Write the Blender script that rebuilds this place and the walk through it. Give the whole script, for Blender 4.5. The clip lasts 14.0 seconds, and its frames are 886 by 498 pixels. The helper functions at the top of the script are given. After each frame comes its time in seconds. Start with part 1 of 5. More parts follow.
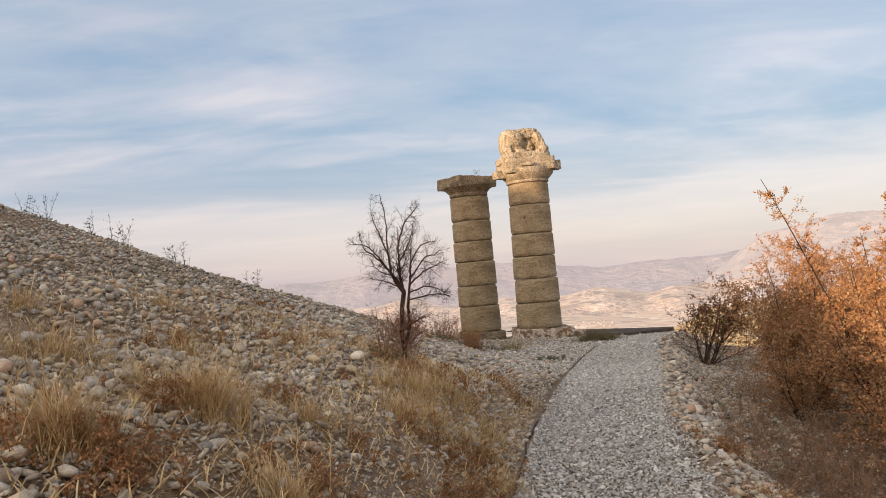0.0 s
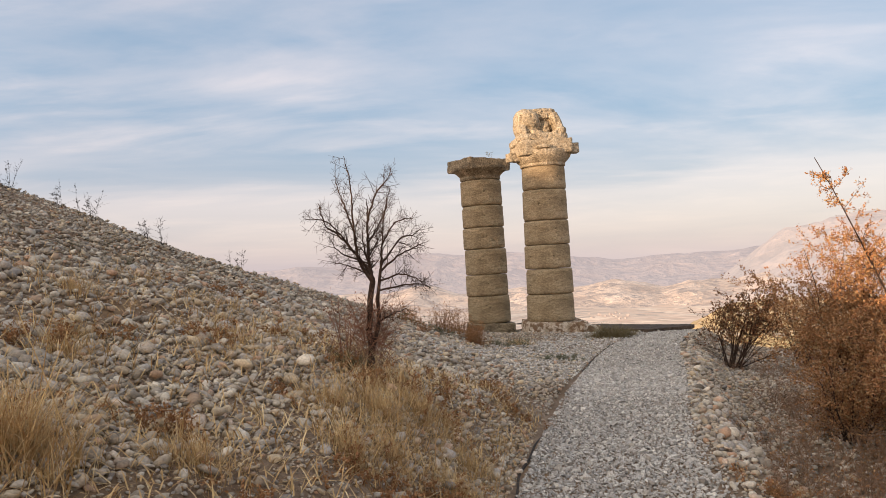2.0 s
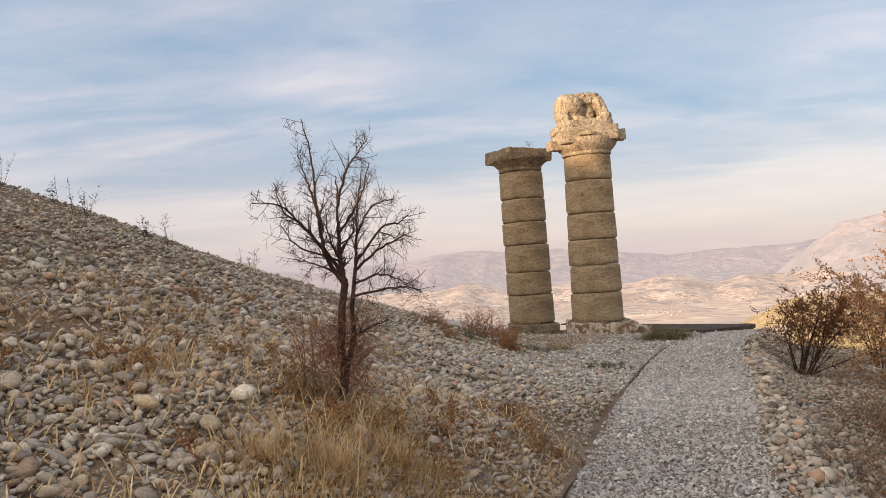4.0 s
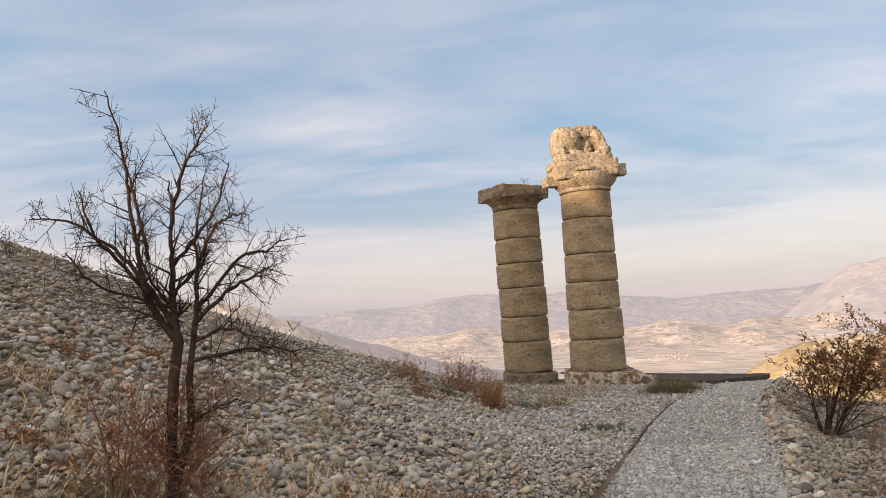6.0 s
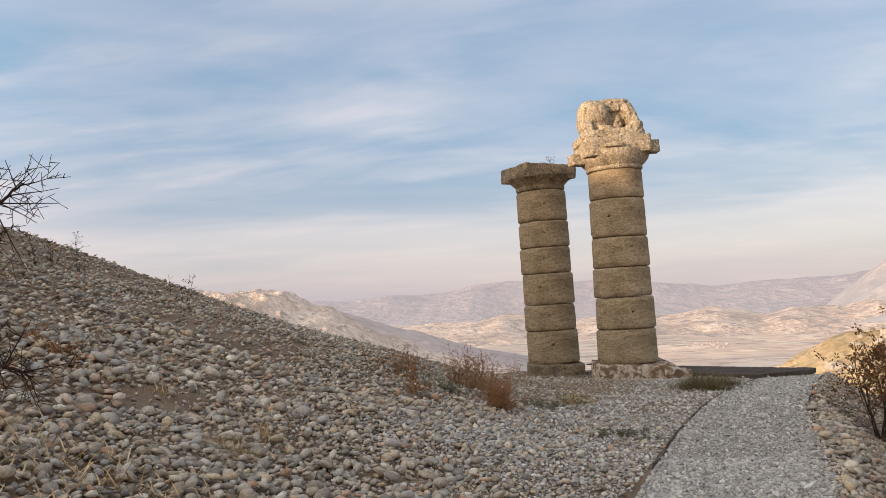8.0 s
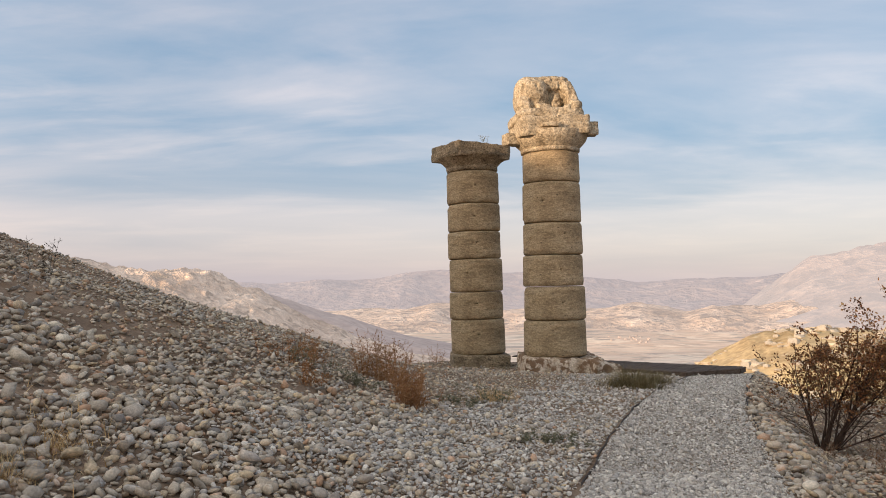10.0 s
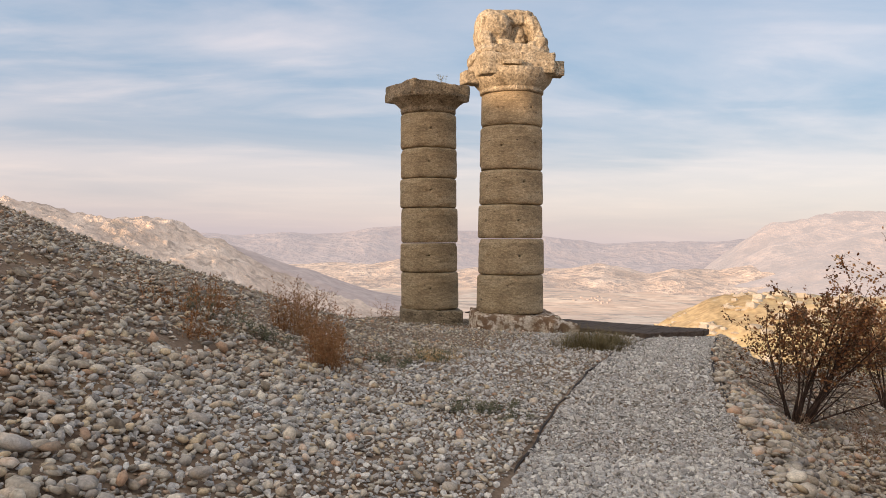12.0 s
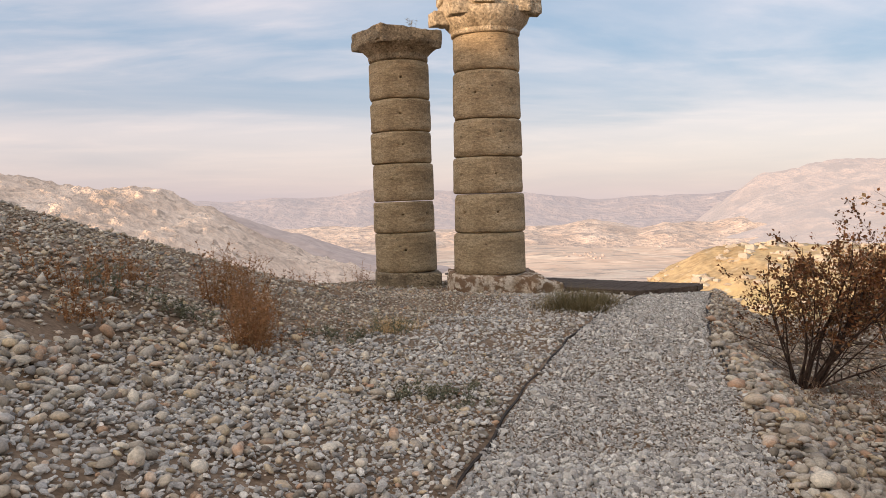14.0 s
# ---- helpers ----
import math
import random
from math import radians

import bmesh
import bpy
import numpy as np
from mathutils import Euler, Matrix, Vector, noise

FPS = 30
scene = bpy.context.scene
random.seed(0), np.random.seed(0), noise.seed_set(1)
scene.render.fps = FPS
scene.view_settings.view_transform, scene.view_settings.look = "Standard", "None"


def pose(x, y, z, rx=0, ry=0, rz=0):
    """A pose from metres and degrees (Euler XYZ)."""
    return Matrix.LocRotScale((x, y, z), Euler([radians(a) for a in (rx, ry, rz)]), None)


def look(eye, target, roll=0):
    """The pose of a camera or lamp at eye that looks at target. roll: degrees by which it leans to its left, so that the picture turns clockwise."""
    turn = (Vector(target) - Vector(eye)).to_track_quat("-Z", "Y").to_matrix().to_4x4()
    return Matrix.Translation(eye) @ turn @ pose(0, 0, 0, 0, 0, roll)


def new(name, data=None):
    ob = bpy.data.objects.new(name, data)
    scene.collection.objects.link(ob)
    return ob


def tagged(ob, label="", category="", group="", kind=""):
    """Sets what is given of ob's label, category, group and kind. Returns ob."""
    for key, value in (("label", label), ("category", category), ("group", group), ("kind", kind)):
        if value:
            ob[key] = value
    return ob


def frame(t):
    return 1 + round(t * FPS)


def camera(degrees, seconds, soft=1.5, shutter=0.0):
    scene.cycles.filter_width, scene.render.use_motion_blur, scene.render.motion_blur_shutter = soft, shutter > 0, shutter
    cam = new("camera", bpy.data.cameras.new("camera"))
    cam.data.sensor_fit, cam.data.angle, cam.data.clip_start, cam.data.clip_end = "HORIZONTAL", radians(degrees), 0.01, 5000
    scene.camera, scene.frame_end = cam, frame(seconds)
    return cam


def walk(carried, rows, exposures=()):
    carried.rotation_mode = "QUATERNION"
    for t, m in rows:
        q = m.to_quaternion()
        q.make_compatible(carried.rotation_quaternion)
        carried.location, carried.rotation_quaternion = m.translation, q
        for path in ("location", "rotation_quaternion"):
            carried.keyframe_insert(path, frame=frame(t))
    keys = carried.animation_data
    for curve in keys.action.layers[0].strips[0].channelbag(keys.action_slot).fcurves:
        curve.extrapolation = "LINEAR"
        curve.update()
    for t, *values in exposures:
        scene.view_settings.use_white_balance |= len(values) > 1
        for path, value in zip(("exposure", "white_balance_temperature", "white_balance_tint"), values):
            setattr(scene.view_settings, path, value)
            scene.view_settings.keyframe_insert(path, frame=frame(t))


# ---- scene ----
cam = camera(59.3, 14.0, soft=0.7)
PATH = [
    (0, (0.036, 0.025, 1.641), (0.023, 2.023, 1.715), -3.5),
    (0.5, (0.152, 0.416, 1.637), (0.168, 2.415, 1.682), -2.7),
    (1, (0.218, 0.853, 1.632), (0.226, 2.852, 1.668), -2.0),
    (1.5, (0.306, 1.259, 1.651), (0.308, 3.259, 1.696), -1.9),
    (2, (0.332, 1.683, 1.618), (0.275, 3.681, 1.662), -1.9),
    (2.5, (0.369, 2.11, 1.592), (0.314, 4.109, 1.637), -1.8),
    (2.7, (0.39, 2.279, 1.592), (0.307, 4.277, 1.637), -1.6),
    (4.8, (0.805, 3.991, 1.618), (0.588, 5.978, 1.66), -2.1),
    (5, (0.839, 4.172, 1.624), (0.631, 6.16, 1.672), -1.2),
    (5.5, (0.871, 4.628, 1.609), (0.68, 6.615, 1.744), -2.2),
    (6, (0.988, 5.057, 1.602), (0.799, 7.042, 1.757), -2.5),
    (6.5, (1.102, 5.504, 1.524), (0.886, 7.485, 1.69), -2.6),
    (7, (1.266, 5.845, 1.583), (1.038, 7.826, 1.733), -4.2),
    (7.2, (1.292, 5.986, 1.6), (1.046, 7.965, 1.746), -4.0),
    (9.3, (1.351, 7.52, 1.564), (1.083, 9.5, 1.655), -0.8),
    (9.5, (1.36, 7.683, 1.539), (1.098, 9.664, 1.629), -0.8),
    (10, (1.412, 8.051, 1.497), (1.301, 10.046, 1.585), 0.0),
    (10.5, (1.507, 8.459, 1.459), (1.424, 10.456, 1.522), -0.5),
    (11, (1.564, 8.848, 1.414), (1.497, 10.847, 1.44), -0.3),
    (11.5, (1.664, 9.219, 1.4), (1.598, 11.218, 1.418), 0.8),
    (12, (1.754, 9.571, 1.329), (1.731, 11.571, 1.307), 1.6),
    (12.5, (1.887, 9.919, 1.3), (1.917, 11.917, 1.24), -0.0),
    (13, (1.98, 10.25, 1.288), (1.988, 12.246, 1.17), 0.1),
    (13.5, (2.069, 10.567, 1.275), (2.092, 12.564, 1.156), -1.5),
    (14, (2.163, 10.891, 1.253), (2.16, 12.888, 1.13), -0.2),
]
walk(cam, [(t, look(eye, target, roll)) for t, eye, target, roll in PATH], [(0.0, 0.53, 6900, 16), (2.7, 0.55, 6950, 17), (5.5, 0.54, 6800, 16), (7.0, 0.45, 6600, 14), (9.5, 0.44, 6650, 14), (10.5, 0.45, 6800, 15), (12.0, 0.52, 6900, 17), (13.0, 0.57, 7000, 18), (14.0, 0.56, 6950, 18)])

# ---- world, sun ----
SUN_TO = Vector((0.7616, 0.639, -0.113)).normalized()
sun_data = bpy.data.lights.new("sun", "SUN")
sun_data.energy, sun_data.angle, sun_data.color = 4.4, radians(0.9), (1.0, 0.74, 0.49)
sun = new("sun", sun_data)
sun.matrix_world = Matrix.Translation((-60, -40, 40)) @ SUN_TO.to_track_quat("-Z", "Y").to_matrix().to_4x4()

world = bpy.data.worlds.new("world")
scene.world = world
world.use_nodes = True


def link(tree, a, b):
    tree.links.new(a, b)


def build_sky():
    t = world.node_tree
    t.nodes.clear()
    n = t.nodes.new
    out, bg, sky = n("ShaderNodeOutputWorld"), n("ShaderNodeBackground"), n("ShaderNodeTexSky")
    sky.sky_type, sky.sun_disc = "NISHITA", False
    sky.sun_elevation, sky.sun_rotation = radians(6.5), radians(230)
    sky.altitude, sky.air_density, sky.dust_density, sky.ozone_density = 700, 1.0, 1.6, 1.0
    co, sep = n("ShaderNodeTexCoord"), n("ShaderNodeSeparateXYZ")
    link(t, co.outputs["Generated"], sep.inputs[0])
    # project the direction onto a flat cloud deck
    add = n("ShaderNodeMath"); add.operation = "ADD"; add.inputs[1].default_value = 0.12
    link(t, sep.outputs["Z"], add.inputs[0])
    mx = n("ShaderNodeMath"); mx.operation = "MAXIMUM"; mx.inputs[1].default_value = 0.04
    link(t, add.outputs[0], mx.inputs[0])
    div = n("ShaderNodeVectorMath"); div.operation = "DIVIDE"
    comb = n("ShaderNodeCombineXYZ")
    for k in range(3):
        link(t, mx.outputs[0], comb.inputs[k])
    link(t, co.outputs["Generated"], div.inputs[0]); link(t, comb.outputs[0], div.inputs[1])

    def clouds(scale, stretch, turn, detail, lo, hi, seed):
        m = n("ShaderNodeMapping")
        m.inputs["Rotation"].default_value = (0, 0, radians(turn))
        m.inputs["Scale"].default_value = (scale, scale * stretch, 0.0)
        m.inputs["Location"].default_value = (seed, seed * 0.37, seed * 0.71)
        link(t, div.outputs[0], m.inputs[0])
        z = n("ShaderNodeTexNoise")
        z.inputs["Scale"].default_value, z.inputs["Detail"].default_value = 1.0, detail
        z.inputs["Roughness"].default_value, z.inputs["Distortion"].default_value = 0.55, 0.5
        link(t, m.outputs[0], z.inputs["Vector"])
        r = n("ShaderNodeMapRange"); r.interpolation_type = "SMOOTHSTEP"
        r.inputs["From Min"].default_value, r.inputs["From Max"].default_value = lo, hi
        link(t, z.outputs["Fac"], r.inputs["Value"])
        return r.outputs[0]

    a = clouds(0.34, 1.6, 28, 9, 0.30, 0.60, 5.3)
    b = clouds(0.95, 2.0, 24, 10, 0.44, 0.76, 1.7)
    mixab = n("ShaderNodeMath"); mixab.operation = "MULTIPLY_ADD"
    mixab.inputs[1].default_value = 0.55
    link(t, b, mixab.inputs[0]); link(t, a, mixab.inputs[2])
    cl = n("ShaderNodeMath"); cl.operation = "MULTIPLY"; cl.use_clamp = True
    thin = n("ShaderNodeMapRange"); thin.interpolation_type = "SMOOTHSTEP"
    for key, v in (("From Min", 0.14), ("From Max", 0.36), ("To Min", 0.76), ("To Max", 0.42)):
        thin.inputs[key].default_value = v
    link(t, sep.outputs["Z"], thin.inputs["Value"]); link(t, thin.outputs[0], cl.inputs[1])
    link(t, mixab.outputs[0], cl.inputs[0])

    def mix(fac, c1, c2):
        m = n("ShaderNodeMix"); m.data_type = "RGBA"
        if isinstance(fac, float):
            m.inputs[0].default_value = fac
        else:
            link(t, fac, m.inputs[0])
        for i, c in ((6, c1), (7, c2)):
            if isinstance(c, tuple):
                m.inputs[i].default_value = (*c, 1)
            else:
                link(t, c, m.inputs[i])
        return m.outputs[2]

    col = mix(cl.outputs[0], BLUE, CLOUD)
    hz = n("ShaderNodeMapRange"); hz.interpolation_type = "SMOOTHSTEP"
    for key, v in (("From Min", -0.02), ("From Max", 0.24), ("To Min", 0.92), ("To Max", 0.0)):
        hz.inputs[key].default_value = v
    link(t, sep.outputs["Z"], hz.inputs["Value"])
    col = mix(hz.outputs[0], col, HAZE)
    facing = n("ShaderNodeVectorMath"); facing.operation = "DOT_PRODUCT"
    facing.inputs[1].default_value = tuple(-SUN_TO)
    link(t, co.outputs["Generated"], facing.inputs[0])
    warm = n("ShaderNodeMapRange"); warm.interpolation_type = "SMOOTHSTEP"
    warm.inputs["From Min"].default_value, warm.inputs["From Max"].default_value = -0.25, 1.0
    link(t, facing.outputs["Value"], warm.inputs["Value"])
    gain = mix(warm.outputs[0], (1.0, 1.0, 1.0), (5.7, 3.95, 2.75))
    glowing = n("ShaderNodeMix"); glowing.data_type, glowing.blend_type = "RGBA", "MULTIPLY"
    glowing.inputs[0].default_value = 1.0
    link(t, col, glowing.inputs[6]); link(t, gain, glowing.inputs[7])
    col = glowing.outputs[2]
    both = n("ShaderNodeMix"); both.data_type, both.blend_type = "RGBA", "ADD"
    both.inputs[0].default_value = 0.42
    link(t, col, both.inputs[6]); link(t, sky.outputs[0], both.inputs[7])
    link(t, both.outputs[2], bg.inputs["Color"])
    bg.inputs["Strength"].default_value = 0.1
    link(t, bg.outputs[0], out.inputs[0])


BLUE, CLOUD, HAZE = (0.80, 1.98, 3.3), (4.9, 4.65, 4.85), (3.75, 3.45, 3.85)
build_sky()

# ---- materials ----


def material(name, colors, scale=6.0, fine=40.0, rough=0.85, bump=0.3, coords="Object", vary="", stretch=(1, 1, 1), spots=None, haze_glow=None, detail=6, metal=0.0, dist=0.02, specks=None, strata=0.0):
    """Two noises (large stains, fine grain) through a ramp of colours; vary: 'island' or 'object' picks the base hue per piece."""
    m = bpy.data.materials.new(name)
    m.use_nodes = True
    t = m.node_tree
    n = t.nodes.new
    bsdf, out = t.nodes["Principled BSDF"], t.nodes["Material Output"]
    co = n("ShaderNodeTexCoord")
    mp = n("ShaderNodeMapping")
    mp.inputs["Scale"].default_value = stretch
    if coords == "World":
        geo = n("ShaderNodeNewGeometry")
        link(t, geo.outputs["Position"], mp.inputs[0])
    else:
        link(t, co.outputs[coords], mp.inputs[0])

    def nz(s, d=detail, r=0.6):
        z = n("ShaderNodeTexNoise")
        z.inputs["Scale"].default_value, z.inputs["Detail"].default_value, z.inputs["Roughness"].default_value = s, d, r
        link(t, mp.outputs[0], z.inputs["Vector"])
        return z.outputs["Fac"]

    big, small = nz(scale), nz(fine, 4)
    ramp = n("ShaderNodeValToRGB")
    els = ramp.color_ramp.elements
    while len(els) < len(colors):
        els.new(0.5)
    for i, c in enumerate(colors):
        lo, hi = (0.0, 1.0) if vary else (0.32, 0.68)
        els[i].position = lo + (hi - lo) * i / max(1, len(colors) - 1)
        els[i].color = (*c, 1)
    if vary:
        if vary == "island":
            src = n("ShaderNodeNewGeometry").outputs["Random Per Island"]
        else:
            src = n("ShaderNodeObjectInfo").outputs["Random"]
        ma = n("ShaderNodeMath"); ma.operation = "MULTIPLY_ADD"
        ma.inputs[1].default_value = 0.16
        link(t, big, ma.inputs[0])
        sb = n("ShaderNodeMath"); sb.operation = "SUBTRACT"; sb.inputs[1].default_value = 0.08
        link(t, src, sb.inputs[0]); link(t, sb.outputs[0], ma.inputs[2])
        link(t, ma.outputs[0], ramp.inputs[0])
    else:
        ma = n("ShaderNodeMath"); ma.operation = "MULTIPLY_ADD"; ma.inputs[1].default_value = 0.25
        sb = n("ShaderNodeMath"); sb.operation = "SUBTRACT"; sb.inputs[1].default_value = 0.125
        link(t, big, sb.inputs[0]); link(t, small, ma.inputs[0]); link(t, sb.outputs[0], ma.inputs[2])
        link(t, ma.outputs[0], ramp.inputs[0])
    # fine grain
    g = n("ShaderNodeMix"); g.data_type = "RGBA"; g.blend_type = "MULTIPLY"
    gr = n("ShaderNodeMapRange")
    for key, v in (("From Min", 0.3), ("From Max", 0.7), ("To Min", 0.72), ("To Max", 1.22)):
        gr.inputs[key].default_value = v
    link(t, small, gr.inputs["Value"])
    g.inputs[0].default_value = 1.0
    link(t, ramp.outputs[0], g.inputs[6]); link(t, gr.outputs[0], g.inputs[7])
    col = g.outputs[2]
    if spots:
        colour, s, lo, hi = spots
        f = n("ShaderNodeMapRange")
        for key, v in (("From Min", lo), ("From Max", hi)):
            f.inputs[key].default_value = v
        link(t, nz(s, 5, 0.65), f.inputs["Value"])
        sm = n("ShaderNodeMix"); sm.data_type = "RGBA"
        link(t, f.outputs[0], sm.inputs[0]); link(t, col, sm.inputs[6])
        sm.inputs[7].default_value = (*colour, 1)
        col = sm.outputs[2]
    if strata:
        lay, lm = n("ShaderNodeTexNoise"), n("ShaderNodeMapping")
        lm.inputs["Scale"].default_value = (0.9, 0.9, strata)
        lay.inputs["Scale"].default_value, lay.inputs["Detail"].default_value, lay.inputs["Roughness"].default_value = 1.4, 5, 0.7
        link(t, co.outputs["Object"], lm.inputs[0]); link(t, lm.outputs[0], lay.inputs["Vector"])
        lr = n("ShaderNodeMapRange")
        for key, v in (("From Min", 0.34), ("From Max", 0.56), ("To Min", 0.80), ("To Max", 1.05)):
            lr.inputs[key].default_value = v
        link(t, lay.outputs["Fac"], lr.inputs["Value"])
        lx = n("ShaderNodeMix"); lx.data_type, lx.blend_type = "RGBA", "MULTIPLY"
        lx.inputs[0].default_value = 1.0
        link(t, col, lx.inputs[6]); link(t, lr.outputs[0], lx.inputs[7])
        col = lx.outputs[2]
    if specks:
        s_scale, low, high = specks
        k = n("ShaderNodeMapRange")
        for key, v in (("From Min", 0.30), ("From Max", 0.66), ("To Min", low), ("To Max", high)):
            k.inputs[key].default_value = v
        z = n("ShaderNodeTexNoise")
        z.inputs["Scale"].default_value, z.inputs["Detail"].default_value, z.inputs["Roughness"].default_value = s_scale, 3, 0.75
        link(t, co.outputs["Object"], z.inputs["Vector"])
        link(t, z.outputs["Fac"], k.inputs["Value"])
        km = n("ShaderNodeMix"); km.data_type, km.blend_type = "RGBA", "MULTIPLY"
        km.inputs[0].default_value = 1.0
        link(t, col, km.inputs[6]); link(t, k.outputs[0], km.inputs[7])
        col = km.outputs[2]
    link(t, col, bsdf.inputs["Base Color"])
    bsdf.inputs["Roughness"].default_value, bsdf.inputs["Metallic"].default_value = rough, metal
    bsdf.inputs["Specular IOR Level"].default_value = 0.25
    if bump:
        bp = n("ShaderNodeBump")
        bp.inputs["Strength"].default_value, bp.inputs["Distance"].default_value = bump, dist
        ad = n("ShaderNodeMath"); ad.operation = "MULTIPLY_ADD"; ad.inputs[1].default_value = 0.5
        link(t, small, ad.inputs[0]); link(t, big, ad.inputs[2])
        link(t, ad.outputs[0], bp.inputs["Height"]); link(t, bp.outputs[0], bsdf.inputs["Normal"])
    # even emission that imitates distance haze on far surfaces; none of them is a lamp
    if haze_glow:
        bsdf.inputs["Emission Color"].default_value = (*haze_glow[0], 1)
        bsdf.inputs["Emission Strength"].default_value = haze_glow[1]
    return m


PEBBLES = [(0.15, 0.122, 0.092), (0.49, 0.415, 0.315), (0.32, 0.285, 0.245), (0.58, 0.445, 0.28), (0.24, 0.198, 0.15), (0.42, 0.355, 0.275), (0.70, 0.61, 0.475),
           (0.27, 0.215, 0.155), (0.47, 0.285, 0.175), (0.63, 0.56, 0.455), (0.37, 0.31, 0.235), (0.21, 0.19, 0.17), (0.53, 0.41, 0.28), (0.42, 0.385, 0.345), (0.45, 0.38, 0.29), (0.30, 0.25, 0.19)]
GRAVEL = [(0.18, 0.163, 0.145), (0.47, 0.435, 0.385), (0.34, 0.31, 0.275), (0.59, 0.54, 0.465), (0.45, 0.415, 0.37), (0.30, 0.265, 0.225), (0.70, 0.65, 0.57), (0.35, 0.33, 0.305)]
M_SOIL = material("stony_soil", [(0.135, 0.086, 0.052), (0.205, 0.138, 0.088), (0.27, 0.195, 0.132)], 1.1, 34, 0.95, 0.6, "World", spots=((0.20, 0.12, 0.06), 0.7, 0.52, 0.70))
M_PEB = material("river_pebble", PEBBLES, 9, 70, 0.8, 0.25, "World", vary="island", dist=0.01)
M_STONE = material("river_stone", PEBBLES, 9, 70, 0.8, 0.25, "World", vary="object", dist=0.01)
M_GRAV = material("crushed_gravel", GRAVEL, 14, 90, 0.85, 0.25, "World", vary="island", dist=0.006)
M_DRUM = material("weathered_limestone", [(0.215, 0.155, 0.092), (0.315, 0.238, 0.142), (0.40, 0.315, 0.20)], 1.3, 14, 0.92, 0.7, "Object", "", (1, 1, 2.0), ((0.10, 0.072, 0.046), 7, 0.60, 0.68), specks=(30, 0.74, 1.14), dist=0.05, strata=11)
M_CAP = material("rough_capital_stone", [(0.15, 0.115, 0.075), (0.27, 0.21, 0.135), (0.36, 0.285, 0.19)], 3, 22, 0.95, 1.0, "Object", "", (1, 1, 1.5), ((0.085, 0.068, 0.048), 9, 0.56, 0.66), dist=0.07, specks=(20, 0.5, 1.25), strata=9)
M_LION = material("pale_sculpted_stone", [(0.24, 0.19, 0.125), (0.38, 0.315, 0.22), (0.47, 0.40, 0.295)], 2.4, 18, 0.95, 1.0, "Object", "", (1, 1, 1), ((0.12, 0.088, 0.056), 9, 0.57, 0.66), dist=0.07, specks=(18, 0.6, 1.2))
M_PLINTH = material("lime_mortar_rubble", [(0.30, 0.22, 0.14), (0.52, 0.43, 0.33), (0.66, 0.58, 0.47)], 3.5, 20, 0.95, 0.9, "Object", spots=((0.20, 0.125, 0.075), 4, 0.47, 0.54), dist=0.05)
M_DARKWOOD = material("dark_decking", [(0.050, 0.034, 0.024), (0.085, 0.060, 0.044), (0.125, 0.094, 0.072)], 2, 30, 0.9, 0.3, "Object", stretch=(1, 8, 8))
M_STEEL = material("rusted_edging", [(0.030, 0.024, 0.020), (0.060, 0.045, 0.034)], 6, 60, 0.75, 0.3, "World", metal=0.3)
M_BARK = material("grey_brown_bark", [(0.028, 0.017, 0.012), (0.055, 0.033, 0.023), (0.085, 0.056, 0.041)], 14, 80, 0.95, 0.5, "World")
M_TWIG = material("red_brown_twigs", [(0.15, 0.085, 0.052), (0.27, 0.165, 0.105), (0.34, 0.25, 0.18)], 10, 60, 0.9, 0.0, "World")
M_SUCKER = material("rusty_thorn_suckers", [(0.19, 0.085, 0.05), (0.31, 0.155, 0.095)], 10, 60, 0.9, 0.0, "World")
M_STRAW = material("dry_straw", [(0.33, 0.20, 0.085), (0.58, 0.40, 0.19), (0.45, 0.28, 0.125), (0.70, 0.54, 0.31)], 3, 20, 0.85, 0.0, "World", vary="island")
M_SEDGE = material("dull_green_grass", [(0.085, 0.07, 0.033), (0.15, 0.118, 0.055), (0.25, 0.19, 0.095)], 3, 20, 0.85, 0.0, "World", vary="island")
M_WEED = material("rusty_weed", [(0.20, 0.088, 0.038), (0.34, 0.17, 0.072), (0.26, 0.115, 0.05), (0.40, 0.25, 0.125)], 3, 20, 0.9, 0.0, "World", vary="island")
M_DARKWEED = material("dark_seed_weed", [(0.035, 0.03, 0.02), (0.07, 0.06, 0.04)], 3, 20, 0.9, 0.0, "World", vary="island")
M_SAGE = material("grey_green_herb", [(0.10, 0.105, 0.065), (0.17, 0.17, 0.11), (0.22, 0.19, 0.12)], 3, 20, 0.9, 0.0, "World", vary="island")
M_LEAF = material("autumn_leaf", [(0.33, 0.14, 0.054), (0.44, 0.25, 0.11), (0.24, 0.095, 0.042), (0.39, 0.18, 0.07), (0.42, 0.31, 0.165)], 3, 20, 0.7, 0.0, "World", vary="island")
M_DLEAF = material("dark_russet_leaf", [(0.11, 0.046, 0.022), (0.23, 0.09, 0.034), (0.075, 0.05, 0.025), (0.31, 0.14, 0.05)], 3, 20, 0.7, 0.0, "World", vary="island")
# pinkish evening haze, emitted by the valley, hills, limestone spur and houses
HAZE_PINK = (0.74, 0.63, 0.57)
M_VALLEY = material("far_fields", [(0.27, 0.19, 0.125), (0.46, 0.35, 0.25), (0.36, 0.235, 0.15), (0.52, 0.42, 0.31), (0.22, 0.18, 0.13)], 0.007, 0.03, 0.95, 0.0, "World", stretch=(0.6, 1.1, 1), haze_glow=(HAZE_PINK, 0.27), spots=((0.15, 0.125, 0.095), 0.016, 0.55, 0.61))
